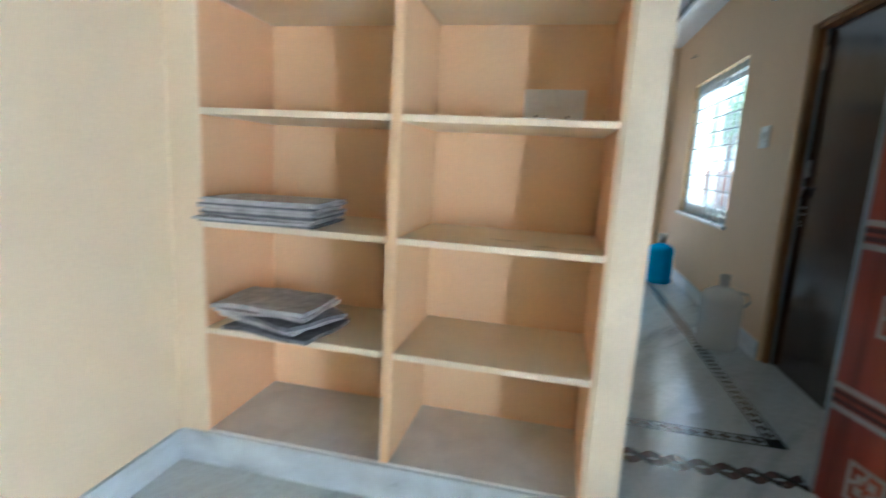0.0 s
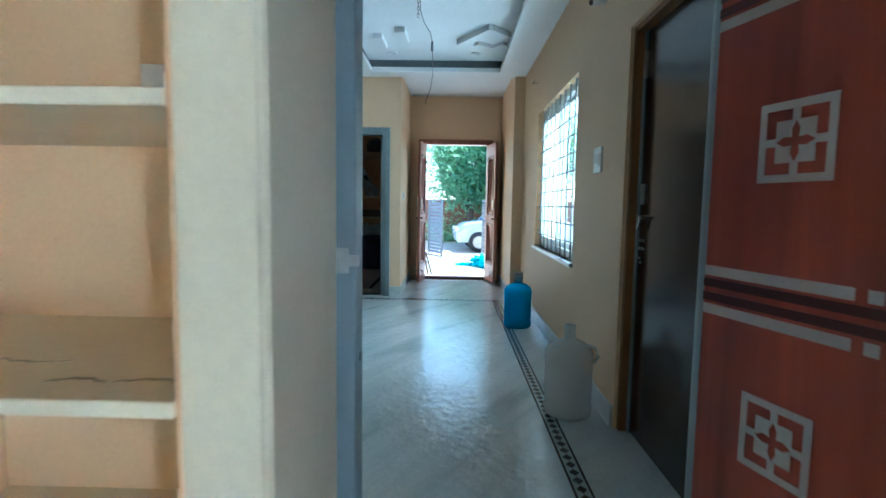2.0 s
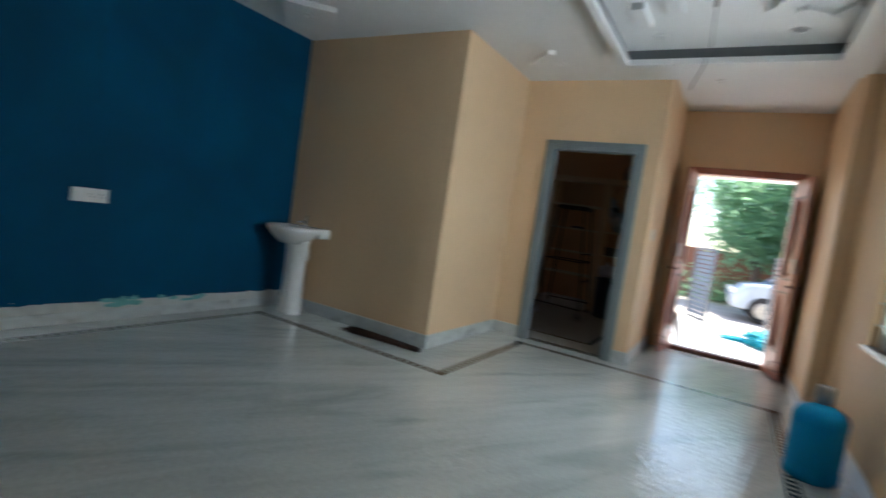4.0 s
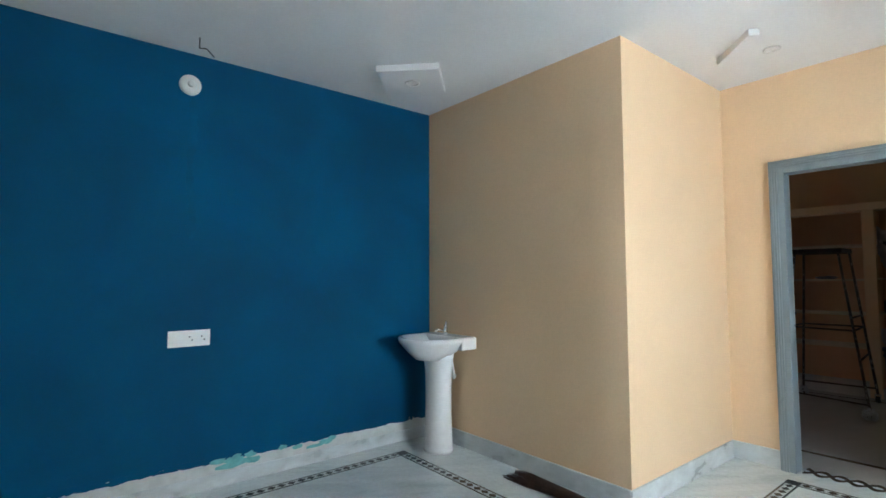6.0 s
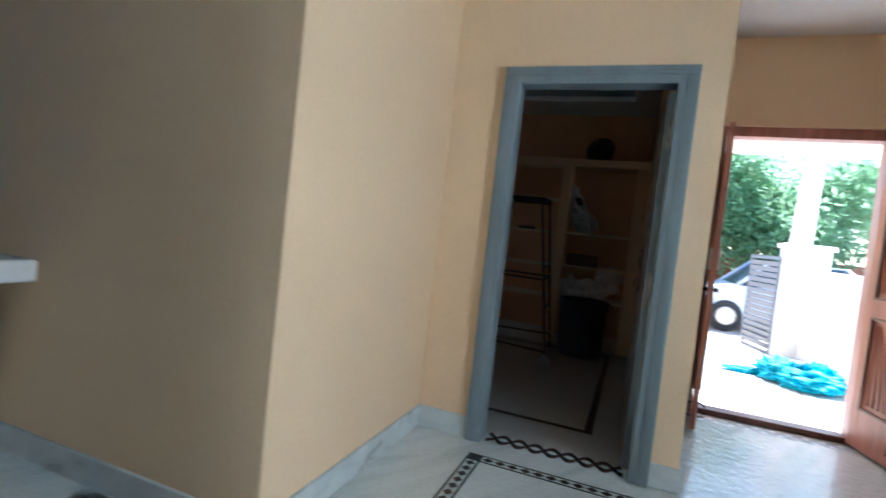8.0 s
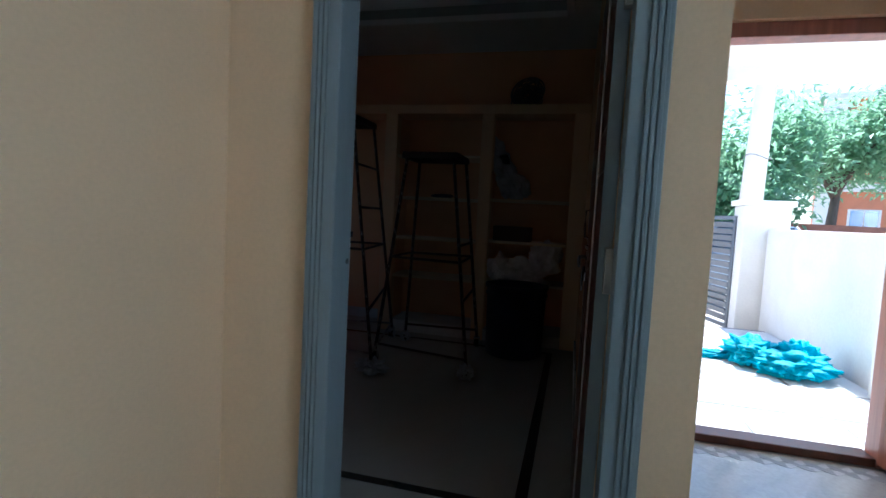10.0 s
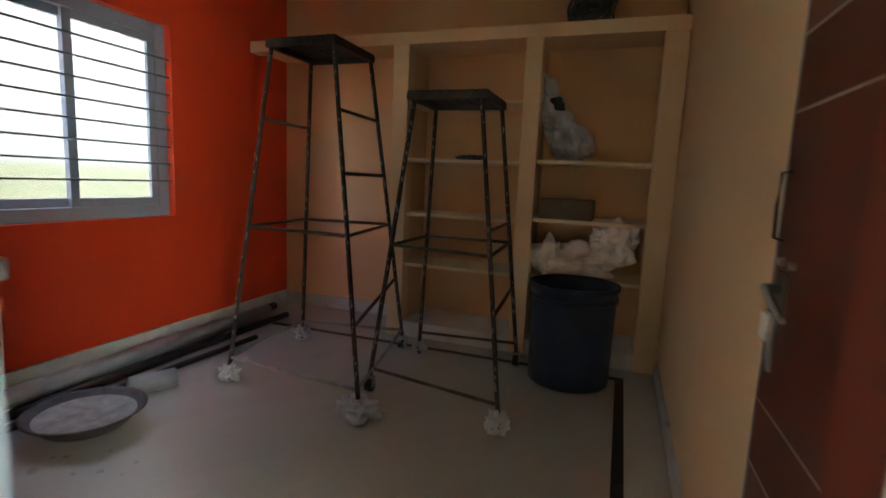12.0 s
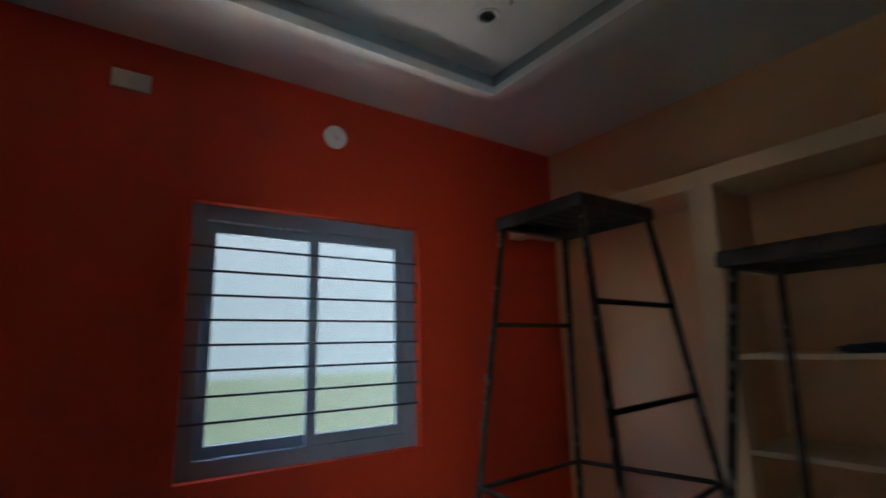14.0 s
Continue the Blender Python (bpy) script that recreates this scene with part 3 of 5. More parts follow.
# ---- doors ----
def door_frame(name, x0, x1, y0, y1, z1, w, label, grooves=True, material="frame"):
    """A doorway's lining with moulded front, along x."""
    t = tagged(new(name), label, "door frame", kind="structure")
    d = 0.012
    for nm, rows in (("jamb", (x0, x0 + w)), ("jamb", (x1 - w, x1))):
        bm = boxes((rows[0], rows[1], y0, y1, 0, z1), bevel=0.004)
        if grooves:
            for k in range(3):
                a = rows[0] + w * (0.12 + 0.17 * k) if nm == "jamb" and rows[0] == x0 else rows[1] - w * (0.12 + 0.17 * k) - 0.012
                box(bm, a, a + 0.011, y0 - 0.006 - 0.002 * k, y0 + 0.004, 0, z1 - w * 0.4, bevel=0.002)
        part(nm, bm, material, t)
    bm = boxes((x0 + w, x1 - w, y0, y1, z1 - w, z1), bevel=0.004)
    if grooves:
        for k in range(3):
            z = z1 - w * (0.12 + 0.17 * k)
            box(bm, x0 + 0.02, x1 - 0.02, y0 - 0.006 - 0.002 * k, y0 + 0.004, z - 0.011, z, bevel=0.002)
    part("head", bm, material, t)
    return t


kframe = door_frame("door_frame_kitchen", 0.557, 1.475, YP - 0.03, YP + 0.055, 2.13, 0.07, "grey painted kitchen door frame with a steel strike plate", False)
part("strike_plate", boxes((0.585, 0.612, YP - 0.034, YP - 0.028, 1.03, 1.085), (0.600, 0.634, YP - 0.034, YP - 0.026, 1.045, 1.07), bevel=0.0015), "steel", kframe, "worn steel strike plate")
part("bolt_hole", tube(bmesh.new(), ((0.624, YP + 0.02, 0.83), (0.6285, YP + 0.02, 0.83)), 0.011, 12), "socket_dark", kframe)
bframe = door_frame("door_frame_bedroom", -0.95, 0.04, YD - 0.04, YD + 0.082, 2.14, 0.094, "grey painted moulded bedroom door frame")
part("bolt_hole", tube(bmesh.new(), ((-0.858, YD + 0.058, 0.985), (-0.8545, YD + 0.058, 0.985)), 0.009, 12), "socket_dark", bframe)
part("rebate", boxes((-0.050, 0.036, YD + 0.0822, YD + 0.1085, 0.0, 2.05)), "frame", bframe)
part("latch_keeper", boxes((-0.875, -0.852, YD + 0.082, YD + 0.089, 1.06, 1.08), bevel=0.003), "dark_iron", bframe, "small dark latch keeper")
part("hinge", boxes((-0.075, -0.052, YD + 0.070, YD + 0.110, 0.95, 1.08), bevel=0.002), "steel", bframe, "steel butt hinge")
part("hinge", boxes((-0.075, -0.052, YD + 0.070, YD + 0.110, 1.74, 1.86), bevel=0.002), "steel", bframe, "steel butt hinge")


def motif(parent, x, z, s=0.145):
    """The pale fretted square print on the laminate, slightly raised."""
    bm = bmesh.new()
    up = Matrix.Translation((x, -0.0015, z)) @ Matrix.Rotation(radians(90), 4, "X")
    def slab(a0, a1, b0, b1):
        prism(bm, ((a0 * s, b0 * s), (a1 * s, b0 * s), (a1 * s, b1 * s), (a0 * s, b1 * s)), 0.0015, up)
    e = 0.5
    for sx in (-1, 1):
        slab(min(sx * e, sx * 0.40), max(sx * e, sx * 0.40), -e, e)
        slab(-0.4, 0.4, min(sx * e, sx * 0.40), max(sx * e, sx * 0.40))
    slab(-0.05, 0.05, 0.26, 0.4), slab(-0.05, 0.05, -0.4, -0.26), slab(0.26, 0.4, -0.05, 0.05), slab(-0.4, -0.26, -0.05, 0.05)
    # inner square with four petals left open: drawn as a ring and wedges
    for q in range(4):
        r = up @ Matrix.Rotation(q * math.pi / 2, 4, "Z")
        prism(bm, ((0.26 * s, 0.26 * s), (-0.0 * s, 0.26 * s), (0.06 * s, 0.15 * s), (0.05 * s, 0.05 * s), (0.15 * s, 0.06 * s), (0.26 * s, 0.0)), 0.0015, r)
    part("printed_motif", bm, "silver_print", parent, "pale grey fretted square motif")


def red_leaf(m, w, h, label):
    """A flush leaf, hinge at its local origin, running along +x, its printed face towards -y."""
    t = thing("door", label, "door", m)
    part("leaf", boxes((0.0, w, 0, 0.032, 0.012, h), bevel=0.002), "red_door", t)
    part("edge_strip", boxes((-0.012, 0.0, -0.001, 0.033, 0.012, h), bevel=0.001), "frame", t, "grey painted edge")
    for z in (0.42, 1.01, 1.60):
        for s in (z + 0.006, z - 0.024):
            part("dark_band", boxes((0, w, -0.0012, 0, s, s + 0.018)), "band_dark", t)
        for s in (z + 0.03, z - 0.052):
            part("pale_strip", boxes((0.002, 0.31, -0.0012, 0, s, s + 0.021)), "silver_print", t)
            part("pale_square", boxes((0.33, 0.352, -0.0012, 0, s, s + 0.021)), "silver_print", t)
    for z in (0.16, 0.75, 1.304, 1.88):
        motif(t, 0.19, z)
    return t


kleaf = red_leaf(pose(1.388, YP - 0.014, 0, 0, 0, -74), 0.78, 2.05, "red-brown laminate kitchen door with pale motifs, standing open")
# its sliding bolt and hasp
part("bolt_rod", tube(bmesh.new(), ((0.46, -0.014, 0.94), (0.77, -0.014, 0.93)), 0.006, 8), "steel", kleaf, "steel bolt rod")
hasp = bmesh.new()
prof = [(0.955, 0.012), (0.93, 0.026), (0.90, 0.034), (0.86, 0.034), (0.83, 0.026), (0.815, 0.012)]
for (z0, d0), (z1, d1) in zip(prof, prof[1:]):
    prism(hasp, ((0.598, 0), (0.638, 0), (0.638, 1), (0.598, 1)), 0.003, Matrix(((1, 0, 0, 0), (0, d0 - d1, -1, -d0), (0, z1 - z0, 0, z0), (0, 0, 0, 1))))
part("hasp", hasp, "steel", kleaf, "steel hasp")
part("padlock_eye", boxes((0.69, 0.75, -0.012, 0, 0.83, 0.87), bevel=0.003), "steel", kleaf, "steel padlock plate")


def brown_leaf(m, w, h, label):
    t = thing("door", label, "door", m)
    part("leaf", boxes((0.0, w, 0, 0.035, 0.01, h), bevel=0.003), "brown_door", t)
    return t


# brown flush door of the hall's side wall, closed, in a wooden lining
sframe = tagged(new("door_frame_side"), "narrow teak door frame set into the cream wall", "door frame", kind="structure")
for a, b in ((2.96, 2.99), (3.83, 3.86)):
    part("jamb", boxes((XR + 0.02, XR + 0.15, a, b, 0, 2.08), bevel=0.003), "jamb_brown", sframe)
part("head", boxes((XR + 0.02, XR + 0.15, 2.99, 3.83, 2.05, 2.08), bevel=0.003), "jamb_brown", sframe)
part("stop_bead", boxes((XR + 0.06, XR + 0.10, 3.808, 3.83, 0, 2.05), bevel=0.002), "frame", sframe, "grey painted stop bead")
sdoor = brown_leaf(Matrix.Translation((XR + 0.105, 2.992, 0)) @ Matrix.Rotation(radians(90), 4, "Z") @ Matrix.Translation((0, -0.0, 0)), 0.836, 2.045, "glossy dark brown flush door, closed, with a steel latch")
part("bolt_plate", boxes((0.765, 0.80, 0.035, 0.047, 1.20, 1.30), bevel=0.003), "steel", sdoor, "steel bolt plate")
lev = bmesh.new()
tube(lev, ((0.80, 0.06, 1.135), (0.72, 0.062, 1.135)), 0.007, 8)
tube(lev, ((0.79, 0.06, 1.135), (0.765, 0.062, 1.08), (0.745, 0.062, 1.135)), 0.006, 8)
tube(lev, ((0.78, 0.03, 1.135), (0.78, 0.066, 1.135)), 0.011, 10)
part("latch", lev, "chrome", sdoor, "bright steel latch")
for a, z in ((0.79, 1.02), (0.75, 1.02), (0.79, 0.98), (0.75, 0.98), (0.79, 0.93), (0.775, 0.91)):
    part("screw", tube(bmesh.new(), ((a, 0.034, z), (a, 0.041, z)), 0.007, 8), "steel", sdoor)
part("tower_bolt", boxes((0.80, 0.83, 0.035, 0.048, 1.82, 1.95), bevel=0.003), "steel", sdoor, "steel tower bolt")

# bedroom leaf, open against the wall
bleaf = thing("door", "dark red-brown bedroom door with thin pale lines, standing open", "door", pose(-0.092, YD + 0.106, 0, 0, 0, 91))
bleaf.scale = (1, -1, 1)
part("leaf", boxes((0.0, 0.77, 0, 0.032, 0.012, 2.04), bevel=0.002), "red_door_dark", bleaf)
part("edge_strip", boxes((-0.006, 0.0, -0.002, 0.036, 0.012, 2.04), bevel=0.001), "frame", bleaf, "grey painted edge")
part("edge_strip", boxes((0.77, 0.776, -0.001, 0.033, 0.012, 2.04), bevel=0.001), "frame", bleaf, "grey painted edge")
for x0, x1, zs in ((0.02, 0.305, (1.43, 1.30, 0.775, 0.65)), (0.455, 0.765, (1.43, 1.30, 0.775, 0.65))):
    for z in zs:
        part("pale_line", boxes((x0, x1, -0.0012, 0, z, z + 0.005)), "silver_print", bleaf, "thin pale inlaid line")
part("raised_band", boxes((0.314, 0.45, -0.005, 0, 0.02, 2.03), bevel=0.001), "band_red", bleaf, "plain red-brown upright band")
part("band_edge", boxes((0.3115, 0.314, -0.006, 0, 0.02, 2.03)), "silver_print", bleaf, "thin pale upright line")
part("handle_plate", boxes((0.68, 0.735, -0.005, -0.001, 0.95, 1.03), bevel=0.002), "dark_iron", bleaf, "dark latch plate")
part("handle", tube(bmesh.new(), ((0.70, -0.005, 1.0), (0.70, -0.030, 1.0), (0.66, -0.034, 0.99), (0.58, -0.034, 0.97)), (0.009, 0.008, 0.007, 0.005), 10), "steel", bleaf, "steel lever")
part("thumb_turn", tube(bmesh.new(), ((0.70, -0.008, 0.96), (0.69, -0.016, 0.92), (0.675, -0.016, 0.86)), (0.007, 0.006, 0.004), 8), "steel", bleaf, "worn steel latch arm")
for a, z in ((0.72, 1.045), (0.665, 1.045), (0.72, 0.935)):
    part("screw", tube(bmesh.new(), ((a, 0.0, z), (a, -0.010, z)), 0.007, 8), "steel", bleaf)
part("pull_handle", tube(bmesh.new(), ((0.745, 0.0, 1.20), (0.745, -0.014, 1.197), (0.745, -0.016, 1.14), (0.745, -0.014, 1.083), (0.745, 0.0, 1.08)), 0.0035, 8), "dark_iron", bleaf, "thin dark pull handle")
part("lock_tongue", boxes((0.740, 0.781, -0.010, 0.020, 0.895, 0.945), (0.781, 0.800, 0.002, 0.016, 0.905, 0.93), bevel=0.002), "plastic", bleaf, "pale lock face and tongue")


# ---- main entrance ----
mframe = tagged(new("door_frame_main"), "varnished teak main entrance frame with a raised sill", "door frame", kind="structure")
fy0, fy1 = YM + 0.035, YM + 0.155
part("jamb", boxes((0.295, 0.385, fy0, fy1, 0, 2.20), bevel=0.005), "teak", mframe)
part("jamb", boxes((1.37, 1.46, fy0, fy1, 0, 2.20), bevel=0.005), "teak", mframe)
part("head", boxes((0.385, 1.37, fy0, fy1, 2.125, 2.20), bevel=0.005), "teak", mframe)
part("sill", boxes((0.385, 1.37, fy0 + 0.01, fy1 + 0.02, 0.0, 0.045), bevel=0.006), "teak_dark", mframe, "worn wooden sill")


def carved_leaf(m, w, h, flip, label):
    """A panelled leaf, hinge at its origin, along +x; the carved face looks to -y when flip is 1."""
    t = thing("door", label, "door", m, "main entrance leaves")
    th = 0.038
    st = 0.085
    bm = boxes((0, st, 0, th, 0.02, h), (w - st, w, 0, th, 0.02, h), (st, w - st, 0, th, 0.02, 0.28), (st, w - st, 0, th, 0.92, 1.04), (st, w - st, 0, th, 1.93, h), bevel=0.004)
    part("leaf_frame", bm, "teak", t)
    for za, zb, up in ((0.28, 0.92, 0), (1.04, 1.93, 1)):
        p = boxes((st, w - st, 0.012, th - 0.012, za, zb))
        part("panel", p, "teak", t)
        mo = bmesh.new()
        for y0, y1 in ((-0.006, 0.008), (th - 0.008, th + 0.006)):
            for a, b, c, d in ((st - 0.008, st + 0.012, za, zb), (w - st - 0.012, w - st + 0.008, za, zb), (st + 0.012, w - st - 0.012, za, za + 0.018), (st + 0.012, w - st - 0.012, zb - 0.018, zb)):
                box(mo, a, b, y0, y1, c, d, bevel=0.003)
        part("moulding", mo, "teak_dark", t)
        cv = bmesh.new()
        for y in (0.010, th - 0.010):
            for k in range(4):
                pts = []
                for s in range(9):
                    u = s / 8
                    x = st + 0.03 + (w - 2 * st - 0.06) * (0.12 + 0.2 * k) * (1 - u * u * (0.75 if not up else 0.2 + 0.5 * math.sin(u * 3)))
                    pts.append((min(max(x, st + 0.02), w - st - 0.02), y, za + 0.05 + (zb - za - 0.1) * u if not up else zb - 0.05 - (zb - za - 0.1) * u))
                tube(cv, pts, 0.006, 6)
            rng = random.Random(4 + up)
            for k in range(9):
                a = k * 0.9
                cx, cz = (w - st - 0.055 + 0.02 * math.sin(a), za + 0.06 + 0.022 * k) if not up else (st + 0.05 + 0.02 * math.sin(a), zb - 0.06 - 0.026 * k)
                mm = Matrix.Translation((cx, y, cz)) @ Matrix.Rotation(a, 4, "Y") @ Matrix.Diagonal((0.02, 0.009, 0.011, 1))
                bmesh.ops.create_icosphere(cv, subdivisions=2, radius=1.0, matrix=mm)
        part("carving", cv, "teak", t, "carved leaf scroll")
    hd = bmesh.new()
    for y, s in ((-0.002, -1), (th + 0.002, 1)):
        tube(hd, ((w - 0.045, y, 0.20), (w - 0.045, y + s * 0.035, 0.19), (w - 0.045, y + s * 0.035, 0.11), (w - 0.045, y, 0.10)), 0.007, 8)
    part("pull_handle", hd, "dark_iron", t, "dark curved pull")
    kn = bmesh.new()
    for y, s in ((0, -1), (th, 1)):
        tube(kn, ((w - 0.04, y, 0.985), (w - 0.04, y + s * 0.03, 0.985)), 0.014, 12)
    part("knob", kn, "dark_iron", t)
    lk = boxes((w - 0.075, w - 0.01, -0.018, 0.0, 1.12, 1.27), (w - 0.075, w - 0.01, th, th + 0.018, 1.12, 1.27), bevel=0.003)
    part("lock_box", lk, "steel", t, "steel rim lock")
    return t


carved_leaf(pose(0.387, fy0 + 0.005, 0, 0, 0, -97), 0.49, 2.115, 1, "carved teak entrance leaf, standing open into the hall")
rl = carved_leaf(pose(1.368, fy0 + 0.005, 0, 0, 0, -79), 0.49, 2.115, 1, "carved teak entrance leaf with a rim lock, standing open")


# ---- windows ----
def window_along_y(name, x, out, y0, y1, z0, z1, bars_h, bars_v, bar, label, grille_at, w=0.055, profile="upvc"):
    """A two-sash sliding window in a wall that faces x; out is the sign of the outside."""
    t = tagged(new(name), label, "window", kind="structure")
    xa, xb = sorted((x + out * 0.05, x + out * 0.12))
    part("window_frame", boxes((xa, xb, y0, y0 + w, z0, z1), (xa, xb, y1 - w, y1, z0, z1), (xa, xb, y0 + w, y1 - w, z0, z0 + w), (xa, xb, y0 + w, y1 - w, z1 - w, z1), bevel=0.004), profile, t)
    mid = (y0 + y1) / 2
    for k, (a, b) in enumerate(((y0 + w, mid + 0.03), (mid - 0.03, y1 - w))):
        xo = x + out * (0.07 if k else 0.1)
        s = part("sash", boxes((xo - 0.012, xo + 0.012, a, a + 0.05, z0 + w, z1 - w), (xo - 0.012, xo + 0.012, b - 0.05, b, z0 + w, z1 - w), (xo - 0.012, xo + 0.012, a + 0.05, b - 0.05, z0 + w, z0 + w + 0.05), (xo - 0.012, xo + 0.012, a + 0.05, b - 0.05, z1 - w - 0.05, z1 - w), bevel=0.003), profile, t)
        p = part("pane", boxes((xo - 0.002, xo + 0.002, a + 0.05, b - 0.05, z0 + w + 0.05, z1 - w - 0.05)), "pane", s)
        p.visible_shadow = False
    gx = x + out * grille_at
    for z in bars_h:
        part("grille_bar", tube(bmesh.new(), ((gx, y0, z), (gx, y1, z)), 0.0065, 6), bar, t)
    for k in range(bars_v):
        y = y0 + (y1 - y0) * (k + 1) / (bars_v + 1)
        part("grille_bar", tube(bmesh.new(), ((gx, y, z0), (gx, y, z1)), 0.0075, 6), bar, t)
    return t


w1 = window_along_y("window_1", XR, 1, 4.89, 6.53, 0.775, 2.135, [0.775 + 0.136 * (k + 1) for k in range(9)], 8, "grille", "white grilled sliding window of the hall", 0.03)
part("window_sill", boxes((XR - 0.03, XR + 0.05, 4.86, 6.56, 0.745, 0.775), bevel=0.004), "skirt", w1, "grey marble sill")
w2 = window_along_y("window_2", BL, -1, 8.81, 10.015, 0.845, 2.06, [1.075 + 0.111 * k for k in range(8)], 0, "grille_dark", "grey sliding bedroom window with dark horizontal bars", 0.025, 0.075, "upvc_grey")
w3 = tagged(new("window_3"), "pale kitchen window in the side wall", "window", kind="structure")
part("window_frame", boxes((2.48, 2.54, -1.35, -1.31, 0.30, 1.50), (2.48, 2.54, -0.79, -0.75, 0.30, 1.50), (2.48, 2.54, -1.31, -0.79, 0.30, 0.34), (2.48, 2.54, -1.31, -0.79, 1.46, 1.50)), "upvc", w3)

# ---- hall things ----
switchboard(facing(XR, 4.315, 1.465, "w"), "white plastic switch plate on the cream wall", [(-0.04, 0.01, 0.022, 0.05, 0), (0.0, 0.01, 0.022, 0.05, 0), (0.04, 0.02, 0.03, 0.03, 0), (0.04, -0.03, 0.01, 0.01, 1)], 0.15, 0.15)
switchboard(facing(XL, 4.345, 0.95, "e"), "long white socket plate on the blue wall", [(-0.08, 0, 0.05, 0.05, 0), (0.0, 0.01, 0.009, 0.009, 1), (0.015, -0.01, 0.009, 0.009, 1), (0.07, 0.01, 0.009, 0.009, 1), (0.085, -0.01, 0.009, 0.009, 1)], 0.24, 0.1)
switchboard(facing(XREC, 7.98, 1.30, "e"), "small white switch plate in the entrance bay", [(0, 0, 0.03, 0.05, 0)], 0.09, 0.12)


def wall_rose(m, label):
    t = thing("lamp_holder", label, "lamp holder", m)
    part("cover", lathe(bmesh.new(), ((0.065, 0), (0.065, 0.012), (0.055, 0.026), (0.03, 0.032)), 28, close=True), "plastic", t)
    part("cup", lathe(bmesh.new(), ((0.022, 0.03), (0.022, 0.045), (0.014, 0.05)), 16, close=True), "plastic", t)
    return t


wall_rose(facing(XL, 4.31, 2.555, "e"), "round white lamp holder high on the blue wall")
wall_rose(facing(BL, 9.485, 2.515, "e"), "round white lamp holder high on the red wall")
switchboard(facing(BL, 8.53, 2.555, "e"), "white junction box cover high on the red wall", [(0, 0, 0.02, 0.02, 0)], 0.15, 0.085)


def wash_basin(m):
    t = thing("wash_basin", "white ceramic pedestal wash basin in the hall corner", "wash basin", m)
    ped = lathe(bmesh.new(), ((0.125, 0.0), (0.126, 0.02), (0.120, 0.05), (0.112, 0.3), (0.112, 0.5), (0.114, 0.62), (0.128, 0.70), (0.14, 0.75)), 28, at=(0.02, 0.055, 0), sx=1.0, sy=0.85, close=True)
    part("pedestal", ped, "ceramic", t)
    bm = bmesh.new()
    n = 36
    def rim(s, z, back):
        out = []
        for k in range(n):
            a = 2 * math.pi * k / n
            x, y = 0.26 * s * math.cos(a), 0.235 * s * math.sin(a)
            if back and y > 0:
                x = 0.26 * s * max(-1, min(1, 1.25 * math.cos(a)))
                y = min(0.17 * s + 0.0, 0.32 * s * math.sin(a))
            out.append(bm.verts.new((x, y - 0.02, z)))
        return out
    rings = [rim(0.45, 0.70, 0), rim(0.72, 0.76, 1), rim(0.97, 0.83, 1), rim(1.0, 0.86, 1), rim(0.97, 0.87, 1), rim(0.86, 0.868, 0), rim(0.74, 0.83, 0), rim(0.5, 0.77, 0), rim(0.1, 0.755, 0)]
    for a, b in zip(rings, rings[1:]):
        for k in range(n):
            f = bm.faces.new((a[k], a[(k + 1) % n], b[(k + 1) % n], b[k]))
            f.smooth = True
    bm.faces.new(rings[0][::-1]), bm.faces.new(rings[-1])
    part("bowl", bm, "ceramic", t)
    part("back_ledge", boxes((-0.26, 0.26, 0.09, 0.245, 0.775, 0.872), bevel=0.014), "ceramic", t)
    tap = bmesh.new()
    tube(tap, ((0.02, 0.13, 0.87), (0.02, 0.13, 0.93)), (0.018, 0.014), 12)
    tube(tap, ((0.02, 0.13, 0.905), (0.02, 0.06, 0.925), (0.02, 0.03, 0.91)), 0.010, 10)
    tube(tap, ((0.02, 0.13, 0.93), (0.02, 0.13, 0.945), (0.02, 0.14, 0.985)), (0.008, 0.012, 0.006), 10)
    part("tap", tap, "chrome", t, "chrome pillar tap")
    hose = [(0.08, 0.11, 0.78), (0.10, 0.12, 0.70), (0.105, 0.13, 0.62), (0.095, 0.15, 0.56), (0.06, 0.18, 0.54), (0.0, 0.245, 0.54)]
    part("waste_hose", tube(bmesh.new(), hose, 0.012, 10), "plastic", t, "pale flexible waste pipe")
    return t


wash_basin(pose(-2.79, YB - 0.247, 0))


def water_bottle(m, material, label, cap):
    t = thing("water_bottle", label, "water bottle", m)
    pr = [(0.118, 0.0), (0.132, 0.012), (0.136, 0.05), (0.128, 0.075), (0.133, 0.095), (0.133, 0.30), (0.136, 0.33), (0.134, 0.36), (0.118, 0.395), (0.075, 0.42), (0.038, 0.432), (0.032, 0.445), (0.032, 0.515)]
    wall = [(r - 0.004, z) for r, z in pr[::-1] if z > 0.01]
    part("bottle_body", lathe(bmesh.new(), pr + wall + [(0.114, 0.006)], 40, close=True), material, t)
    if cap:
        part("cap", lathe(bmesh.new(), ((0.043, 0.440), (0.045, 0.53), (0.040, 0.54)), 28, close=True), "steel", t, "grey cap")
    return t


water_bottle(pose(1.495, 6.10, 0.003), "blue_bottle", "translucent blue water bottle with a grey cap on the floor", True)
wb = water_bottle(pose(1.515, 4.05, 0.003), "clear_bottle", "empty clear plastic water bottle on the floor", False)
part("carry_handle", tube(bmesh.new(), ((0.07, -0.05, 0.415), (0.13, -0.06, 0.40), (0.15, -0.06, 0.35), (0.125, -0.05, 0.31)), 0.009, 8), "clear_bottle", wb)


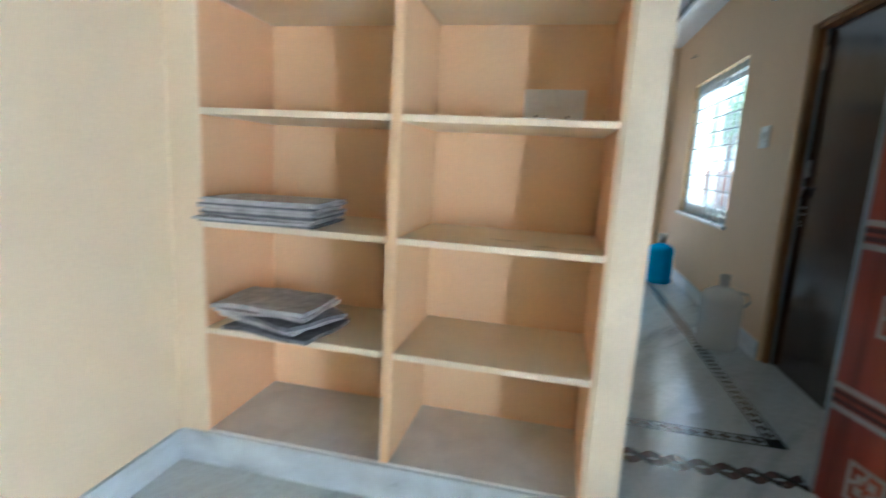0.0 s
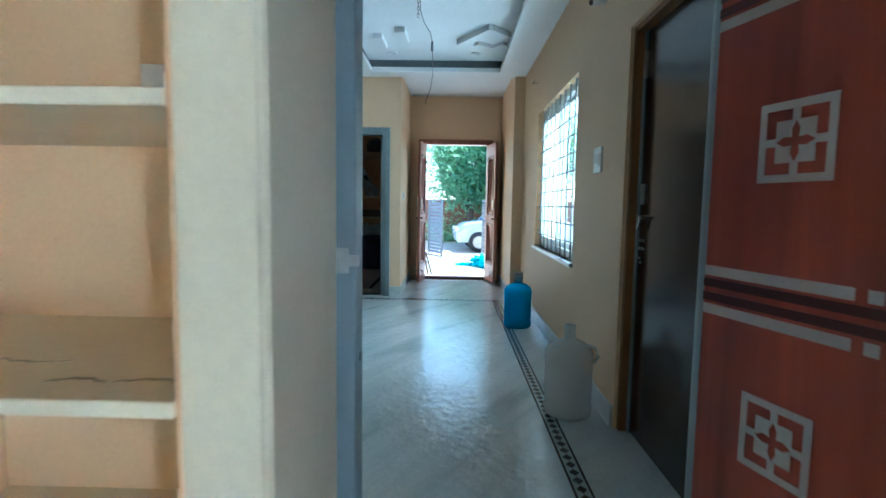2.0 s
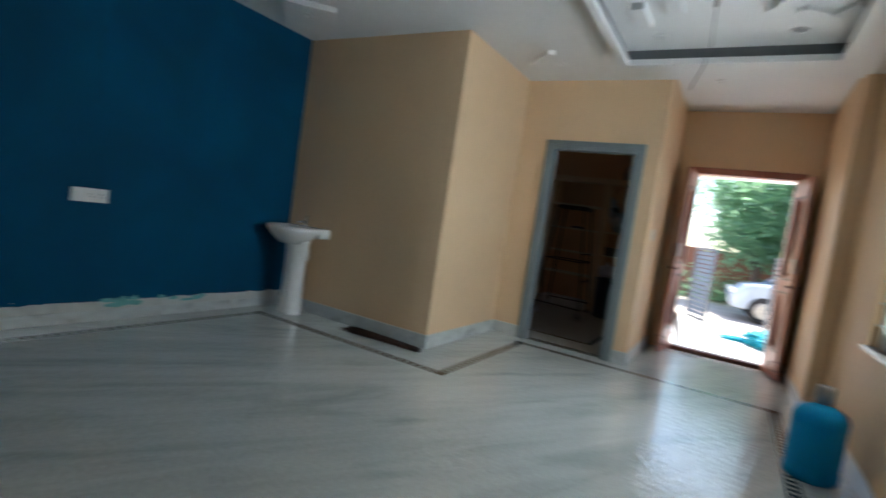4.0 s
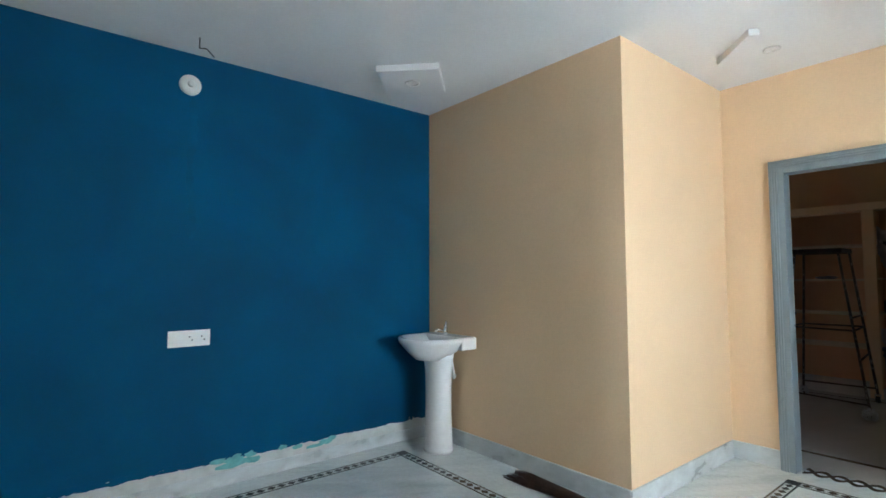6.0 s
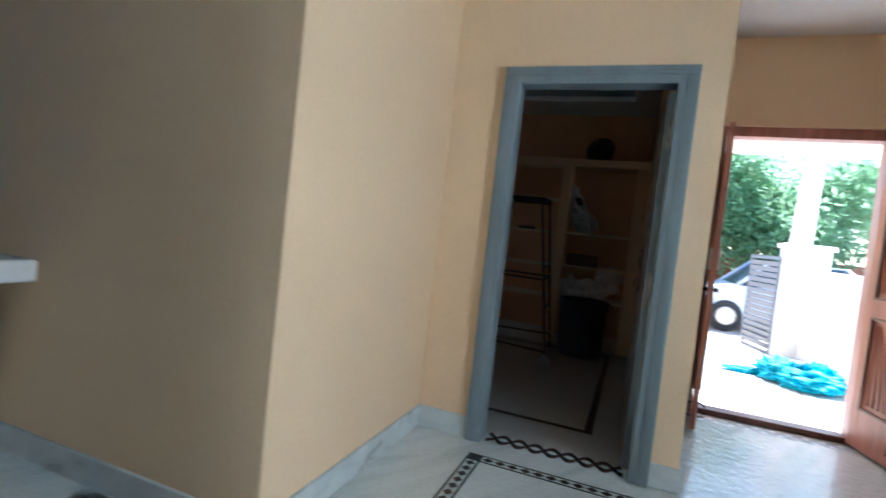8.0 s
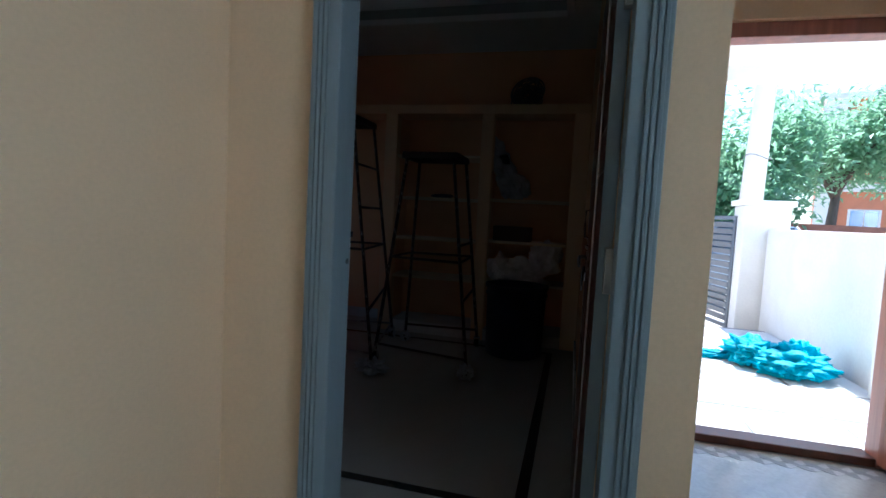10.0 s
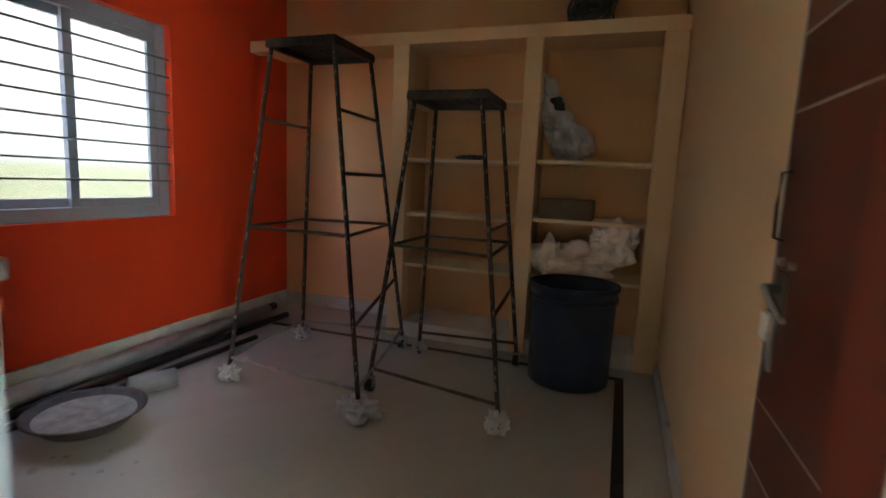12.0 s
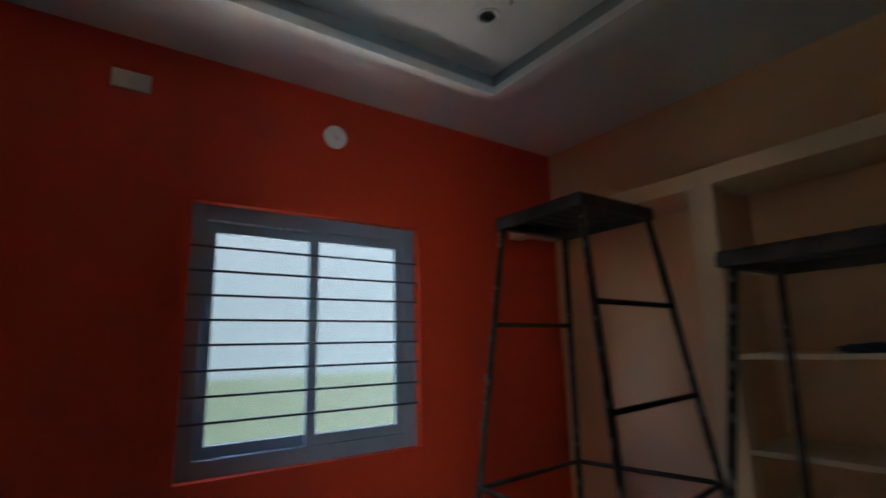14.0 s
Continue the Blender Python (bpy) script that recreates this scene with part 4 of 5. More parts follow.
def broom(m):
    t = thing("broom", "dark brown palm-fibre broom lying on the floor", "broom", m)
    rng = random.Random(5)
    bm = bmesh.new()
    for k in range(220):
        a, r = rng.uniform(0, 2 * math.pi), rng.random() ** 0.5
        spread = rng.uniform(-0.09, 0.09)
        z0 = 0.022 + 0.018 * r * math.sin(a)
        tube(bm, ((0.40, 0.02 * r * math.cos(a), z0), (0.10, 0.035 * r * math.cos(a) + spread * 0.3, z0), (-rng.uniform(0.22, 0.42), spread, max(0.003, z0 * 0.6))), (0.0022, 0.002, 0.0012), 4)
    part("bristles", bm, "broom", t)
    part("grip", tube(bmesh.new(), ((0.22, 0, 0.024), (0.42, 0, 0.026), (0.45, 0, 0.026)), (0.026, 0.024, 0.018), 12), "pipe_dark", t, "dark bound grip")
    return t


broom(pose(-1.66, 6.10, 0, 0, 0, -3))


def ceiling_panel(m, s, label):
    t = thing("ceiling_panel", label, "ceiling panel", m)
    part("plate", boxes((-s, s, -s, s, -0.045, 0), bevel=0.004), "white", t)
    part("lamp_ring", lathe(bmesh.new(), ((0.055, -0.047), (0.055, -0.052), (0.04, -0.053), (0.038, -0.047)), 24), "plastic", t)
    return t


ceiling_panel(pose(-2.54, 5.63, CE, 0, 0, 45), 0.215, "square white plaster panel with a round lamp recess")


def downlight(x, y, z, label="small round recessed ceiling lamp, off"):
    t = thing("downlight", label, "ceiling lamp", pose(x, y, z), "recessed ceiling lamps")
    part("ring", lathe(bmesh.new(), ((0.05, 0.0), (0.05, -0.006), (0.036, -0.008), (0.034, -0.002)), 24), "white", t)
    return t


downlight(-0.76, 7.15, CE)
downlight(0.55, 7.95, CE + 0.08)
UP = 2.725
downlight(0.2, 6.5, UP), downlight(1.05, 6.5, UP), downlight(1.1, 5.04, UP)
downlight(-2.2, 9.75, 2.76)


def plaster_strip(pts, w, h, z, label):
    """A bent plaster strip fixed under the ceiling along points in plan."""
    t = thing("plaster_strip", label, "ceiling ornament", pose(pts[0][0], pts[0][1], z), "plaster strips")
    o = Vector(pts[0])
    for a, b in zip(pts, pts[1:]):
        a, b = Vector(a) - o, Vector(b) - o
        d = (b - a).normalized()
        n = Vector((-d.y, d.x)) * w / 2
        e = d * w * 0.3
        q = [a - n - e * 0.2, b - n + e, b + n + e, a + n - e * 0.2]
        part("strip", prism(bmesh.new(), [(p.x, p.y) for p in q], h, Matrix.Translation((0, 0, -h))), "white", t)
    return t


plaster_strip([(0.882, 6.087), (1.138, 5.697), (1.30, 5.865)], 0.06, 0.05, UP, "white plaster chevron under the ceiling tray")
plaster_strip([(1.039, 6.147), (1.209, 6.26), (1.30, 6.15)], 0.06, 0.03, UP, "small white plaster chevron under the ceiling tray")
plaster_strip([(0.132, 5.92), (0.14, 6.2)], 0.085, 0.045, UP, "short white plaster strip under the ceiling tray")
plaster_strip([(0.354, 5.76), (0.362, 6.04)], 0.085, 0.045, UP, "short white plaster strip under the ceiling tray")
plaster_strip([(-1.02, 7.06), (-0.745, 6.785)], 0.06, 0.04, CE, "slanting white plaster strip under the ceiling")


def hanging_cable(label, pts, r=0.004, extra=None):
    t = thing("hanging_cable", label, "cable", pose(*pts[0]))
    o = Vector(pts[0])
    part("wire", tube(bmesh.new(), [Vector(p) - o for p in pts], r, 6), "cable", t)
    if extra:
        p = Vector(extra) - o
        part("connector", tube(bmesh.new(), (p, p + Vector((0, 0, -0.07))), 0.009, 8), "cable", t, "black cable connector")
    return t


hanging_cable("thin grey wire hanging from the ceiling tray with a connector", [(0.57, 5.17, UP), (0.572, 5.17, 2.64), (0.60, 5.19, 2.56), (0.645, 5.22, 2.50), (0.66, 5.25, 2.44), (0.664, 5.25, 2.30), (0.668, 5.25, 2.20), (0.65, 5.25, 2.08), (0.62, 5.25, 2.01), (0.61, 5.25, 1.97)], 0.003, (0.66, 5.25, 2.44))
ch = thing("ceiling_hook", "short steel chain on a hook in the ceiling tray", "hook", pose(0.555, 5.165, UP))
bm = bmesh.new()
for k in range(5):
    c = Vector((0, 0, -0.015 - 0.026 * k))
    q = Matrix.Rotation(math.pi / 2 * (k % 2), 3, "Z")
    tube(bm, [c + q @ Vector((0.008 * math.cos(a), 0, 0.018 * math.sin(a))) for a in (2 * math.pi * j / 12 for j in range(13))], 0.0022, 5)
part("chain", bm, "dark_iron", ch)
hanging_cable("loose wire ends out of the hall wall", [(XR, 6.6, 2.47), (XR - 0.04, 6.57, 2.45), (XR - 0.08, 6.50, 2.43), (XR - 0.06, 6.44, 2.45)], 0.003)
hanging_cable("hooked wire ends below the ceiling", [(-2.87, 4.30, CE), (-2.87, 4.30, 2.70), (-2.83, 4.33, 2.69), (-2.78, 4.36, 2.63)], 0.004)
stub = thing("conduit_stub", "short white conduit stub out of the hall wall", "pipe", pose(XR, 4.31, 2.37))
part("tube", tube(bmesh.new(), ((0.0, 0.01, 0.02), (-0.10, -0.05, -0.015)), 0.02, 14), "plastic", stub)
part("bore", tube(bmesh.new(), ((-0.0995, -0.0497, -0.0148), (-0.101, -0.0506, -0.0153)), 0.015, 14), "stain_c", stub)

# putty band and smears where the blue paint stops above the skirting
structure("trim_putty", boxes((XL, XL + 0.006, YP + 0.11, YB - 0.02, 0.085, 0.175)), "putty", "ragged unpainted putty band above the skirting", "trim")
rng = random.Random(11)
bm = bmesh.new()
for k in range(150):
    y = rng.uniform(3.0, 6.2)
    s = 0.02 + rng.random() * 0.06
    pts = [(s * math.cos(a) * rng.uniform(0.7, 1.3), 0.012 * math.sin(a) * rng.uniform(0.6, 1.6)) for a in (2 * math.pi * q / 9 for q in range(9))]
    prism(bm, pts, 0.0005 + 0.00001 * k, Matrix.Translation((XL + 0.0062, y, 0.17 + rng.uniform(-0.008, 0.014))) @ Euler((radians(90), 0, radians(90))).to_matrix().to_4x4())
structure("trim_blue_edge", bm, "blue", "ragged lower edge of the blue paint", "trim")
bm = bmesh.new()
for k in range(16):
    y = rng.choice((4.55, 4.7, 4.95, 5.3)) + rng.uniform(-0.12, 0.12)
    s = 0.02 + rng.random() * 0.05
    pts = [(s * math.cos(a) * rng.uniform(0.7, 1.3), 0.016 * math.sin(a) * rng.uniform(0.6, 1.6)) for a in (2 * math.pi * q / 9 for q in range(9))]
    prism(bm, pts, 0.0022 + 0.00001 * k, Matrix.Translation((XL + 0.0062, y, 0.145 + rng.uniform(-0.03, 0.02))) @ Euler((radians(90), 0, radians(90))).to_matrix().to_4x4())
structure("trim_paint_smear", bm, "turq", "turquoise paint smears on the putty band", "trim")


def spill(x, y, n, r, seed, material="stain_c", label="dried brown spill on the marble floor", z=0.0):
    rng = random.Random(seed)
    bm = bmesh.new()
    for k in range(n):
        cx, cy, s = rng.gauss(0, r), rng.gauss(0, r * 0.5), rng.uniform(0.006, 0.022)
        prism(bm, [(cx + s * rng.uniform(0.6, 1.3) * math.cos(a), cy + s * rng.uniform(0.5, 1.2) * math.sin(a)) for a in (2 * math.pi * q / 8 for q in range(8))], 0.0006 + 0.00002 * k, Matrix.Translation((x, y, z)))
    return tagged(link("floor_stain", bm, material), label, "stain", kind="stuff")


spill(-0.149, 3.93, 14, 0.035, 2)
spill(-0.30, 3.85, 4, 0.02, 5)
# curved dust smears left by a wiping hand tool on one kitchen shelf board
for x, y, length, bend in ((0.37, 1.93, 0.10, 0.012), (0.275, 1.925, 0.085, 0.014), (0.13, 2.02, 0.12, -0.015)):
    lo = [(x + length * q / 10, y + bend * math.sin(q / 10 * 3.0) + 0.003 * math.sin(q * 2.1)) for q in range(11)]
    hi = [(a, b + 0.005 * math.sin(0.3 + q / 10 * 2.6) + 0.001) for q, (a, b) in enumerate(lo)]
    tagged(link("dust_smear", prism(bmesh.new(), lo + hi[::-1], 0.0005, Matrix.Translation((0, 0, 0.93))), "smear"), "curved brown dust smear on a kitchen shelf board", "stain", kind="stuff")
rng = random.Random(31)
bm = bmesh.new()
for k in range(34):
    u = k / 33
    s = rng.uniform(0.012, 0.03)
    pts = [(s * math.cos(a) * rng.uniform(0.6, 1.3), 2.2 * s * math.sin(a) * rng.uniform(0.6, 1.3)) for a in (2 * math.pi * q / 10 for q in range(10))]
    prism(bm, pts, 0.0004 + 0.00001 * k, Matrix.Translation((XL, 4.33 + 0.012 * math.sin(u * 9), 2.46 - 0.85 * u)) @ Euler((radians(90), 0, radians(90))).to_matrix().to_4x4())
structure("trim_drip", bm, "blue_patch", "faint washed drip mark on the blue wall", "trim")


# ---- bedroom ----
def bedroom_shelf():
    t = thing("built_in_shelf", "cream plastered built-in bedroom shelves reaching over head height", "shelf")
    y1 = BN - 0.004
    for a, b in ((-1.966, -1.845), (-1.036, -0.925), (-0.225, BR - 0.002)):
        part("post", boxes((a, b, BS, BS + 0.11, 0.0, 2.075), bevel=0.006), "cream", t)
        part("side_panel", boxes((a + 0.03, b - 0.03, BS + 0.11, y1, 0.0, 2.075)), "peach", t)
    part("lintel", boxes((BL + 0.002, BR - 0.002, BS, BS + 0.11, 2.075, 2.16), bevel=0.006), "cream", t)
    part("top_slab", boxes((BL + 0.002, BR - 0.002, BS + 0.11, y1, 2.10, 2.155)), "cream", t)
    for a, b, zs in ((-1.845, -1.036, (0.547, 0.916, 1.305, 1.70)), (-0.925, -0.225, (0.558, 0.935, 1.318))):
        for z in zs:
            part("shelf_board", boxes((a - 0.03, b + 0.03, BS + 0.03, y1, z - 0.022, z), bevel=0.003), "offwhite", t)
        part("plinth", boxes((a, b, BS + 0.012, y1, 0.0, 0.11), bevel=0.003), "board", t, "grey stone plinth")
    return t


bedroom_shelf()


def caster(parent, x, y, wrapped, seed):
    bm = bmesh.new()
    tube(bm, ((x - 0.018, y, 0.035), (x + 0.018, y, 0.035)), 0.034, 16)
    w = part("wheel", bm, "tyre", parent)
    part("fork", boxes((x - 0.024, x - 0.019, y - 0.015, y + 0.015, 0.03, 0.085), (x + 0.019, x + 0.024, y - 0.015, y + 0.015, 0.03, 0.085), (x - 0.024, x + 0.024, y - 0.02, y + 0.02, 0.08, 0.09)), "steel", w)
    if wrapped:
        c = crumple(0.052 * wrapped, 0.048 * wrapped, 0.05, 0.9, seed, 2.6, (x, y, 0.0), 4)
        part("wrapping", c, "polythene", parent, "grey-white plastic wrapped round the wheel")


def trestle(name, tops, feet, zt, rung_rows, label, wraps, seed):
    """A tall iron work stool: four leaning legs, rings of bars and a slatted top."""
    c = Vector((sum(p[0] for p in feet) / 4, sum(p[1] for p in feet) / 4, 0))
    t = thing(name, label, "scaffold", pose(c.x, c.y, 0), "painters' scaffolds")
    T = [Vector((*p, zt)) - c for p in tops]
    B = [Vector((*p, 0.085)) - c for p in feet]
    at = lambda k, z: B[k].lerp(T[k], (z - 0.085) / (zt - 0.085))
    for k in range(4):
        part("leg", tube(bmesh.new(), (B[k], T[k]), 0.0125, 8), "dark_iron", t)
    for a, b, za, zb in rung_rows:
        part("rung", tube(bmesh.new(), (at(a, za), at(b, zb)), 0.0095, 8), "cement" if zt > 1.8 and za < 0.2 else "dark_iron", t)
    top = bmesh.new()
    x0, x1 = min(p.x for p in T) - 0.02, max(p.x for p in T) + 0.02
    y0, y1 = min(p.y for p in T) - 0.02, max(p.y for p in T) + 0.02
    n = 7
    for k in range(n):
        a = x0 + (x1 - x0) * k / n
        part("slat", boxes((a + 0.004, a + (x1 - x0) / n - 0.004, y0, y1, zt + 0.004, zt + 0.016)), "dark_iron", t)
    for q in ((x0, x1, y0, y0 + 0.03), (x0, x1, y1 - 0.03, y1), (x0, x0 + 0.03, y0 + 0.03, y1 - 0.03), (x1 - 0.03, x1, y0 + 0.03, y1 - 0.03)):
        box(top, *q, zt - 0.03, zt + 0.003)
    part("platform_frame", top, "dark_iron", t)
    rng = random.Random(seed)
    sp = bmesh.new()
    for k in range(110):
        i, z = rng.randrange(4), rng.uniform(0.15, zt - 0.05)
        p = at(i, z)
        bmesh.ops.create_icosphere(sp, subdivisions=1, radius=1, matrix=Matrix.Translation(p + Vector((rng.uniform(-0.008, 0.008), -0.011, 0))) @ Matrix.Diagonal((rng.uniform(0.003, 0.008), 0.005, rng.uniform(0.004, 0.02), 1)))
    part("paint_splash", sp, "cement", t, "pale dried paint splashes")["kind"] = "stuff"
    for k in range(4):
        caster(t, B[k].x, B[k].y, wraps[k], seed + k)
    return t


# corners in the order front-left, front-right, back-right, back-left
ring = lambda z: [(0, 1, z, z), (1, 2, z, z), (2, 3, z, z), (3, 0, z, z)]
trestle("scaffold_stool", ((-2.26, 9.83), (-1.87, 9.83), (-1.87, 10.23), (-2.27, 10.21)), ((-2.36, 9.585), (-1.50, 9.5), (-1.72, 10.50), (-2.43, 10.36)), 1.87,
        ring(0.13) + ring(0.86) + [(0, 3, 1.45, 1.45), (1, 2, 1.50, 1.50), (1, 2, 1.17, 1.17), (1, 2, 0.42, 0.5)], "tall rusty iron scaffold stool with a slatted top on wheels", (1.0, 1.75, 0.6, 0.9), 21)
trestle("scaffold_stool", ((-1.48, 10.03), (-1.10, 10.0), (-1.08, 10.36), (-1.49, 10.38)), ((-1.585, 9.78), (-0.835, 9.63), (-0.93, 10.52), (-1.57, 10.45)), 1.61,
        ring(0.13)[:1] + ring(0.80) + [(1, 2, 0.92, 0.92), (1, 2, 0.52, 0.52), (2, 3, 0.15, 0.15)], "shorter rusty iron scaffold stool with a slatted top on wheels", (0.0, 1.0, 0.0, 0.8), 41)


def plastic_bin(m):
    t = thing("plastic_bin", "large dark blue plastic bin by the shelves", "bin", m)
    prof = [(0.225, 0.0), (0.235, 0.01), (0.245, 0.50), (0.25, 0.56), (0.262, 0.57), (0.262, 0.595), (0.245, 0.595), (0.238, 0.56), (0.228, 0.3), (0.215, 0.02)]
    part("bucket", lathe(bmesh.new(), prof, 36, close=True), "bin", t)
    part("rim", lathe(bmesh.new(), ((0.246, 0.50), (0.256, 0.505), (0.256, 0.525), (0.247, 0.53)), 36), "bin", t)
    return t


plastic_bin(pose(-0.60, 10.45, 0))
for x, y, z, args, mat_, name, lab in (
        (-0.62, 10.90, 0.558, (0.27, 0.13, 0.11, 0.6, 14, 1.5), "sack", "cloth_sack", "crumpled off-white sack lying on a shelf board"),
        (-0.40, 10.88, 0.66, (0.15, 0.11, 0.15, 0.6, 19, 1.6), "sack", "cloth_sack", "bunched off-white sack on top of another sack"),
        (-0.83, 10.86, 0.558, (0.10, 0.09, 0.13, 0.5, 27, 1.7), "sack", "cloth_sack", "small crumpled off-white sack on a shelf board"),
        (-1.40, 10.86, 1.305, (0.10, 0.06, 0.02, 0.5, 31, 3.0), "bin", "rag", "small dark rag on a shelf board")):
    t = thing(name, lab, "bag" if name != "rag" else "rag", pose(x, y, z, 0, 0, 0))
    part("sheet", crumple(*args), mat_, t)
t = thing("plastic_bag", "grey crumpled polythene bag leaning up on a shelf board", "bag", pose(-0.69, 10.91, 1.318))
part("bag_body", crumple(0.14, 0.10, 0.15, 0.45, 3, 1.7, lean=-0.42), "polythene", t)
part("bag_neck", crumple(0.11, 0.09, 0.16, 0.45, 9, 1.7, (-0.10, 0.0, 0.17), lean=-0.42), "polythene", t)
part("bag_tail", crumple(0.08, 0.06, 0.11, 0.5, 17, 1.7, (-0.19, 0.0, 0.36), lean=-0.3), "polythene", t)
# solid dark lump stands in for the shade inside the open mouth
part("bag_mouth_shade", crumple(0.045, 0.03, 0.05, 0.6, 4, 2.0, (-0.115, -0.075, 0.32), 3, lean=-0.4), "bin", t, "dark lump for the shade inside the bag mouth")
t = thing("cardboard_box", "flat brown cardboard box on a shelf board", "box", pose(-0.72, 10.93, 0.935))
part("carton", boxes((-0.17, 0.17, -0.11, 0.11, 0, 0.13), bevel=0.004), "card", t)
part("flap", boxes((-0.17, 0.17, -0.112, -0.002, 0.131, 0.134), (-0.17, 0.17, 0.002, 0.112, 0.131, 0.134)), "card", t)
t = thing("cable_coil", "coil of black cable on top of the shelves", "cable coil", pose(-0.66, 10.92, 2.155))
rng = random.Random(9)
bm = bmesh.new()
for k in range(30):
    r, tx, ty, o = 0.13 + rng.uniform(-0.05, 0.04), rng.uniform(-0.8, 0.8), rng.uniform(0.7, 1.5), rng.uniform(0, 6)
    mm = Euler((ty, tx * 0.5, tx)).to_matrix()
    pts = [mm @ Vector((r * math.cos(a + o), r * 0.95 * math.sin(a + o), 0)) for a in (2 * math.pi * q / 26 for q in range(27))]
    lo = min(p.z for p in pts)
    tube(bm, [p + Vector((0.02 * tx, 0.02 * tx, 0.007 - lo)) for p in pts], 0.0065, 6)
part("cable_winding", bm, "cable", t)["kind"] = "stuff"
t = thing("cable_end", "short dark cable end beside the coil on the shelves", "cable", pose(-0.9, 10.86, 2.155))
part("wire", tube(bmesh.new(), ((0, 0, 0.008), (0.1, 0.05, 0.008), (0.2, 0.02, 0.03)), 0.006, 6), "cable", t)

hanging_cable("short red and grey wire ends hanging from the bedroom ceiling tray", [(-1.85, 9.62, 2.76), (-1.86, 9.63, 2.73), (-1.93, 9.66, 2.71), (-2.00, 9.69, 2.70), (-2.02, 9.71, 2.68)], 0.004)
# pipes and bars along the red wall
for k, (x0, x1, y0, y1, r, mt, lab) in enumerate(((-3.12, -3.10, 8.1, 10.9, 0.032, "pipe_dark", "dark iron pipe lying along the wall"), (-3.03, -3.01, 7.9, 10.7, 0.05, "pipe", "grey plastic pipe lying along the wall"),
                                                   (-2.90, -2.86, 8.0, 10.75, 0.024, "pipe_dark", "thin dark iron bar on the floor"), (-2.82, -2.70, 8.1, 10.2, 0.018, "pipe_dark", "thin dark iron bar on the floor"), (-2.92, -2.96, 8.3, 10.4, 0.035, "pipe", "grey plastic pipe on the floor"))):
    t = thing("pipe", lab, "pipe", pose(x0, y0, 0), "pipes along the red wall")
    rr = r
    zc = r if k != 4 else 0.085
    bm = tube(bmesh.new(), ((0, 0, zc), ((x1 - x0) / 2 + 0.004, (y1 - y0) / 2, zc), (x1 - x0, y1 - y0, zc)), rr, 14)
    part("barrel", bm, mt, t)
t = thing("pipe", "short grey plastic pipe offcut on the floor", "pipe", pose(-2.60, 9.30, 0, 0, 0, 62), "pipes along the red wall")
pr = bmesh.new()
n = 20
rg = []
for r, x in ((0.05, -0.11), (0.05, 0.11), (0.045, 0.11), (0.045, -0.11)):
    rg.append([pr.verts.new((x, r * math.cos(a), 0.051 + r * math.sin(a))) for a in (2 * math.pi * q / n for q in range(n))])
for a, b in zip(rg, rg[1:] + rg[:1]):
    for q in range(n):
        pr.faces.new((a[q], a[(q + 1) % n], b[(q + 1) % n], b[q])).smooth = True
part("barrel", pr, "pipe", t)
t = thing("mortar_pan", "shallow iron mortar pan crusted with cement on the floor", "pan", pose(-2.52, 8.90, 0))
part("dish", lathe(bmesh.new(), ((0.10, 0.0), (0.16, 0.025), (0.22, 0.085), (0.235, 0.09), (0.235, 0.097), (0.215, 0.09), (0.15, 0.035), (0.05, 0.012)), 36, close=True), "dark_iron", t)
part("crust", lathe(bmesh.new(), ((0.20, 0.072), (0.16, 0.045), (0.08, 0.04), (0.01, 0.045)), 28, close=True), "cement", t, "grey dried cement crust")
spill(-2.2, 8.7, 8, 0.12, 12, "cement", "pale cement droppings on the floor")


# ---- outside the entrance ----
porch = structure("porch_floor", boxes((-0.3, 2.1, YM + 0.23, 12.9, -0.3, -0.035)), "joint", "grey jointed bed of the porch tiles", "floor")
structure("wall_porch_left", boxes((-0.5, -0.3, 11.4, 13.6, -0.3, 1.2)), "lime", "low whitewashed compound wall", "wall")
structure("wall_porch_right", boxes((2.12, 2.30, 9.34, 13.15, -0.3, 1.18), bevel=0.01), "lime", "low whitewashed compound wall beside the porch", "wall")
structure("porch_roof", boxes((XREC + 0.002, 2.6, YM + 0.232, 10.7, 2.40, 2.50), (XREC + 0.002, 2.6, 10.58, 10.7, 2.29, 2.40)), "lime", "white concrete sunshade slab with a front lip", "roof")
structure("porch_column", boxes((2.02, 2.33, 10.33, 10.57, -0.3, 2.40), bevel=0.01), "lime", "white square porch column", "column")
t = thing("gate_pillar", "whitewashed gate pillar with a flat cap", "pillar", pose(2.12, 13.40, -0.22))
part("shaft", boxes((-0.26, 0.26, -0.2, 0.2, 0, 1.68), bevel=0.012), "lime", t)
part("cap", boxes((-0.30, 0.30, -0.24, 0.24, 1.68, 1.75), bevel=0.01), "lime", t)
t = thing("electric_pole", "tall pale concrete electric pole behind the gate pillar", "pole", pose(2.40, 15.0, -0.22))
part("shaft", tube(bmesh.new(), ((0, 0, 0), (0.25, 0, 7.5)), (0.19, 0.10), 8), "lime", t)
part("wire_loop", tube(bmesh.new(), [(0.08 + 0.19 * math.cos(a), 0.19 * math.sin(a), 2.5 + 0.04 * math.sin(a * 2)) for a in (2 * math.pi * q / 16 for q in range(17))], 0.006, 5), "cable", t, "thin wire tied round the pole")
gate = thing("metal_gate", "grey steel louvred gate leaf, standing open", "gate", pose(1.86, 13.45, -0.22, 0, 0, -75))
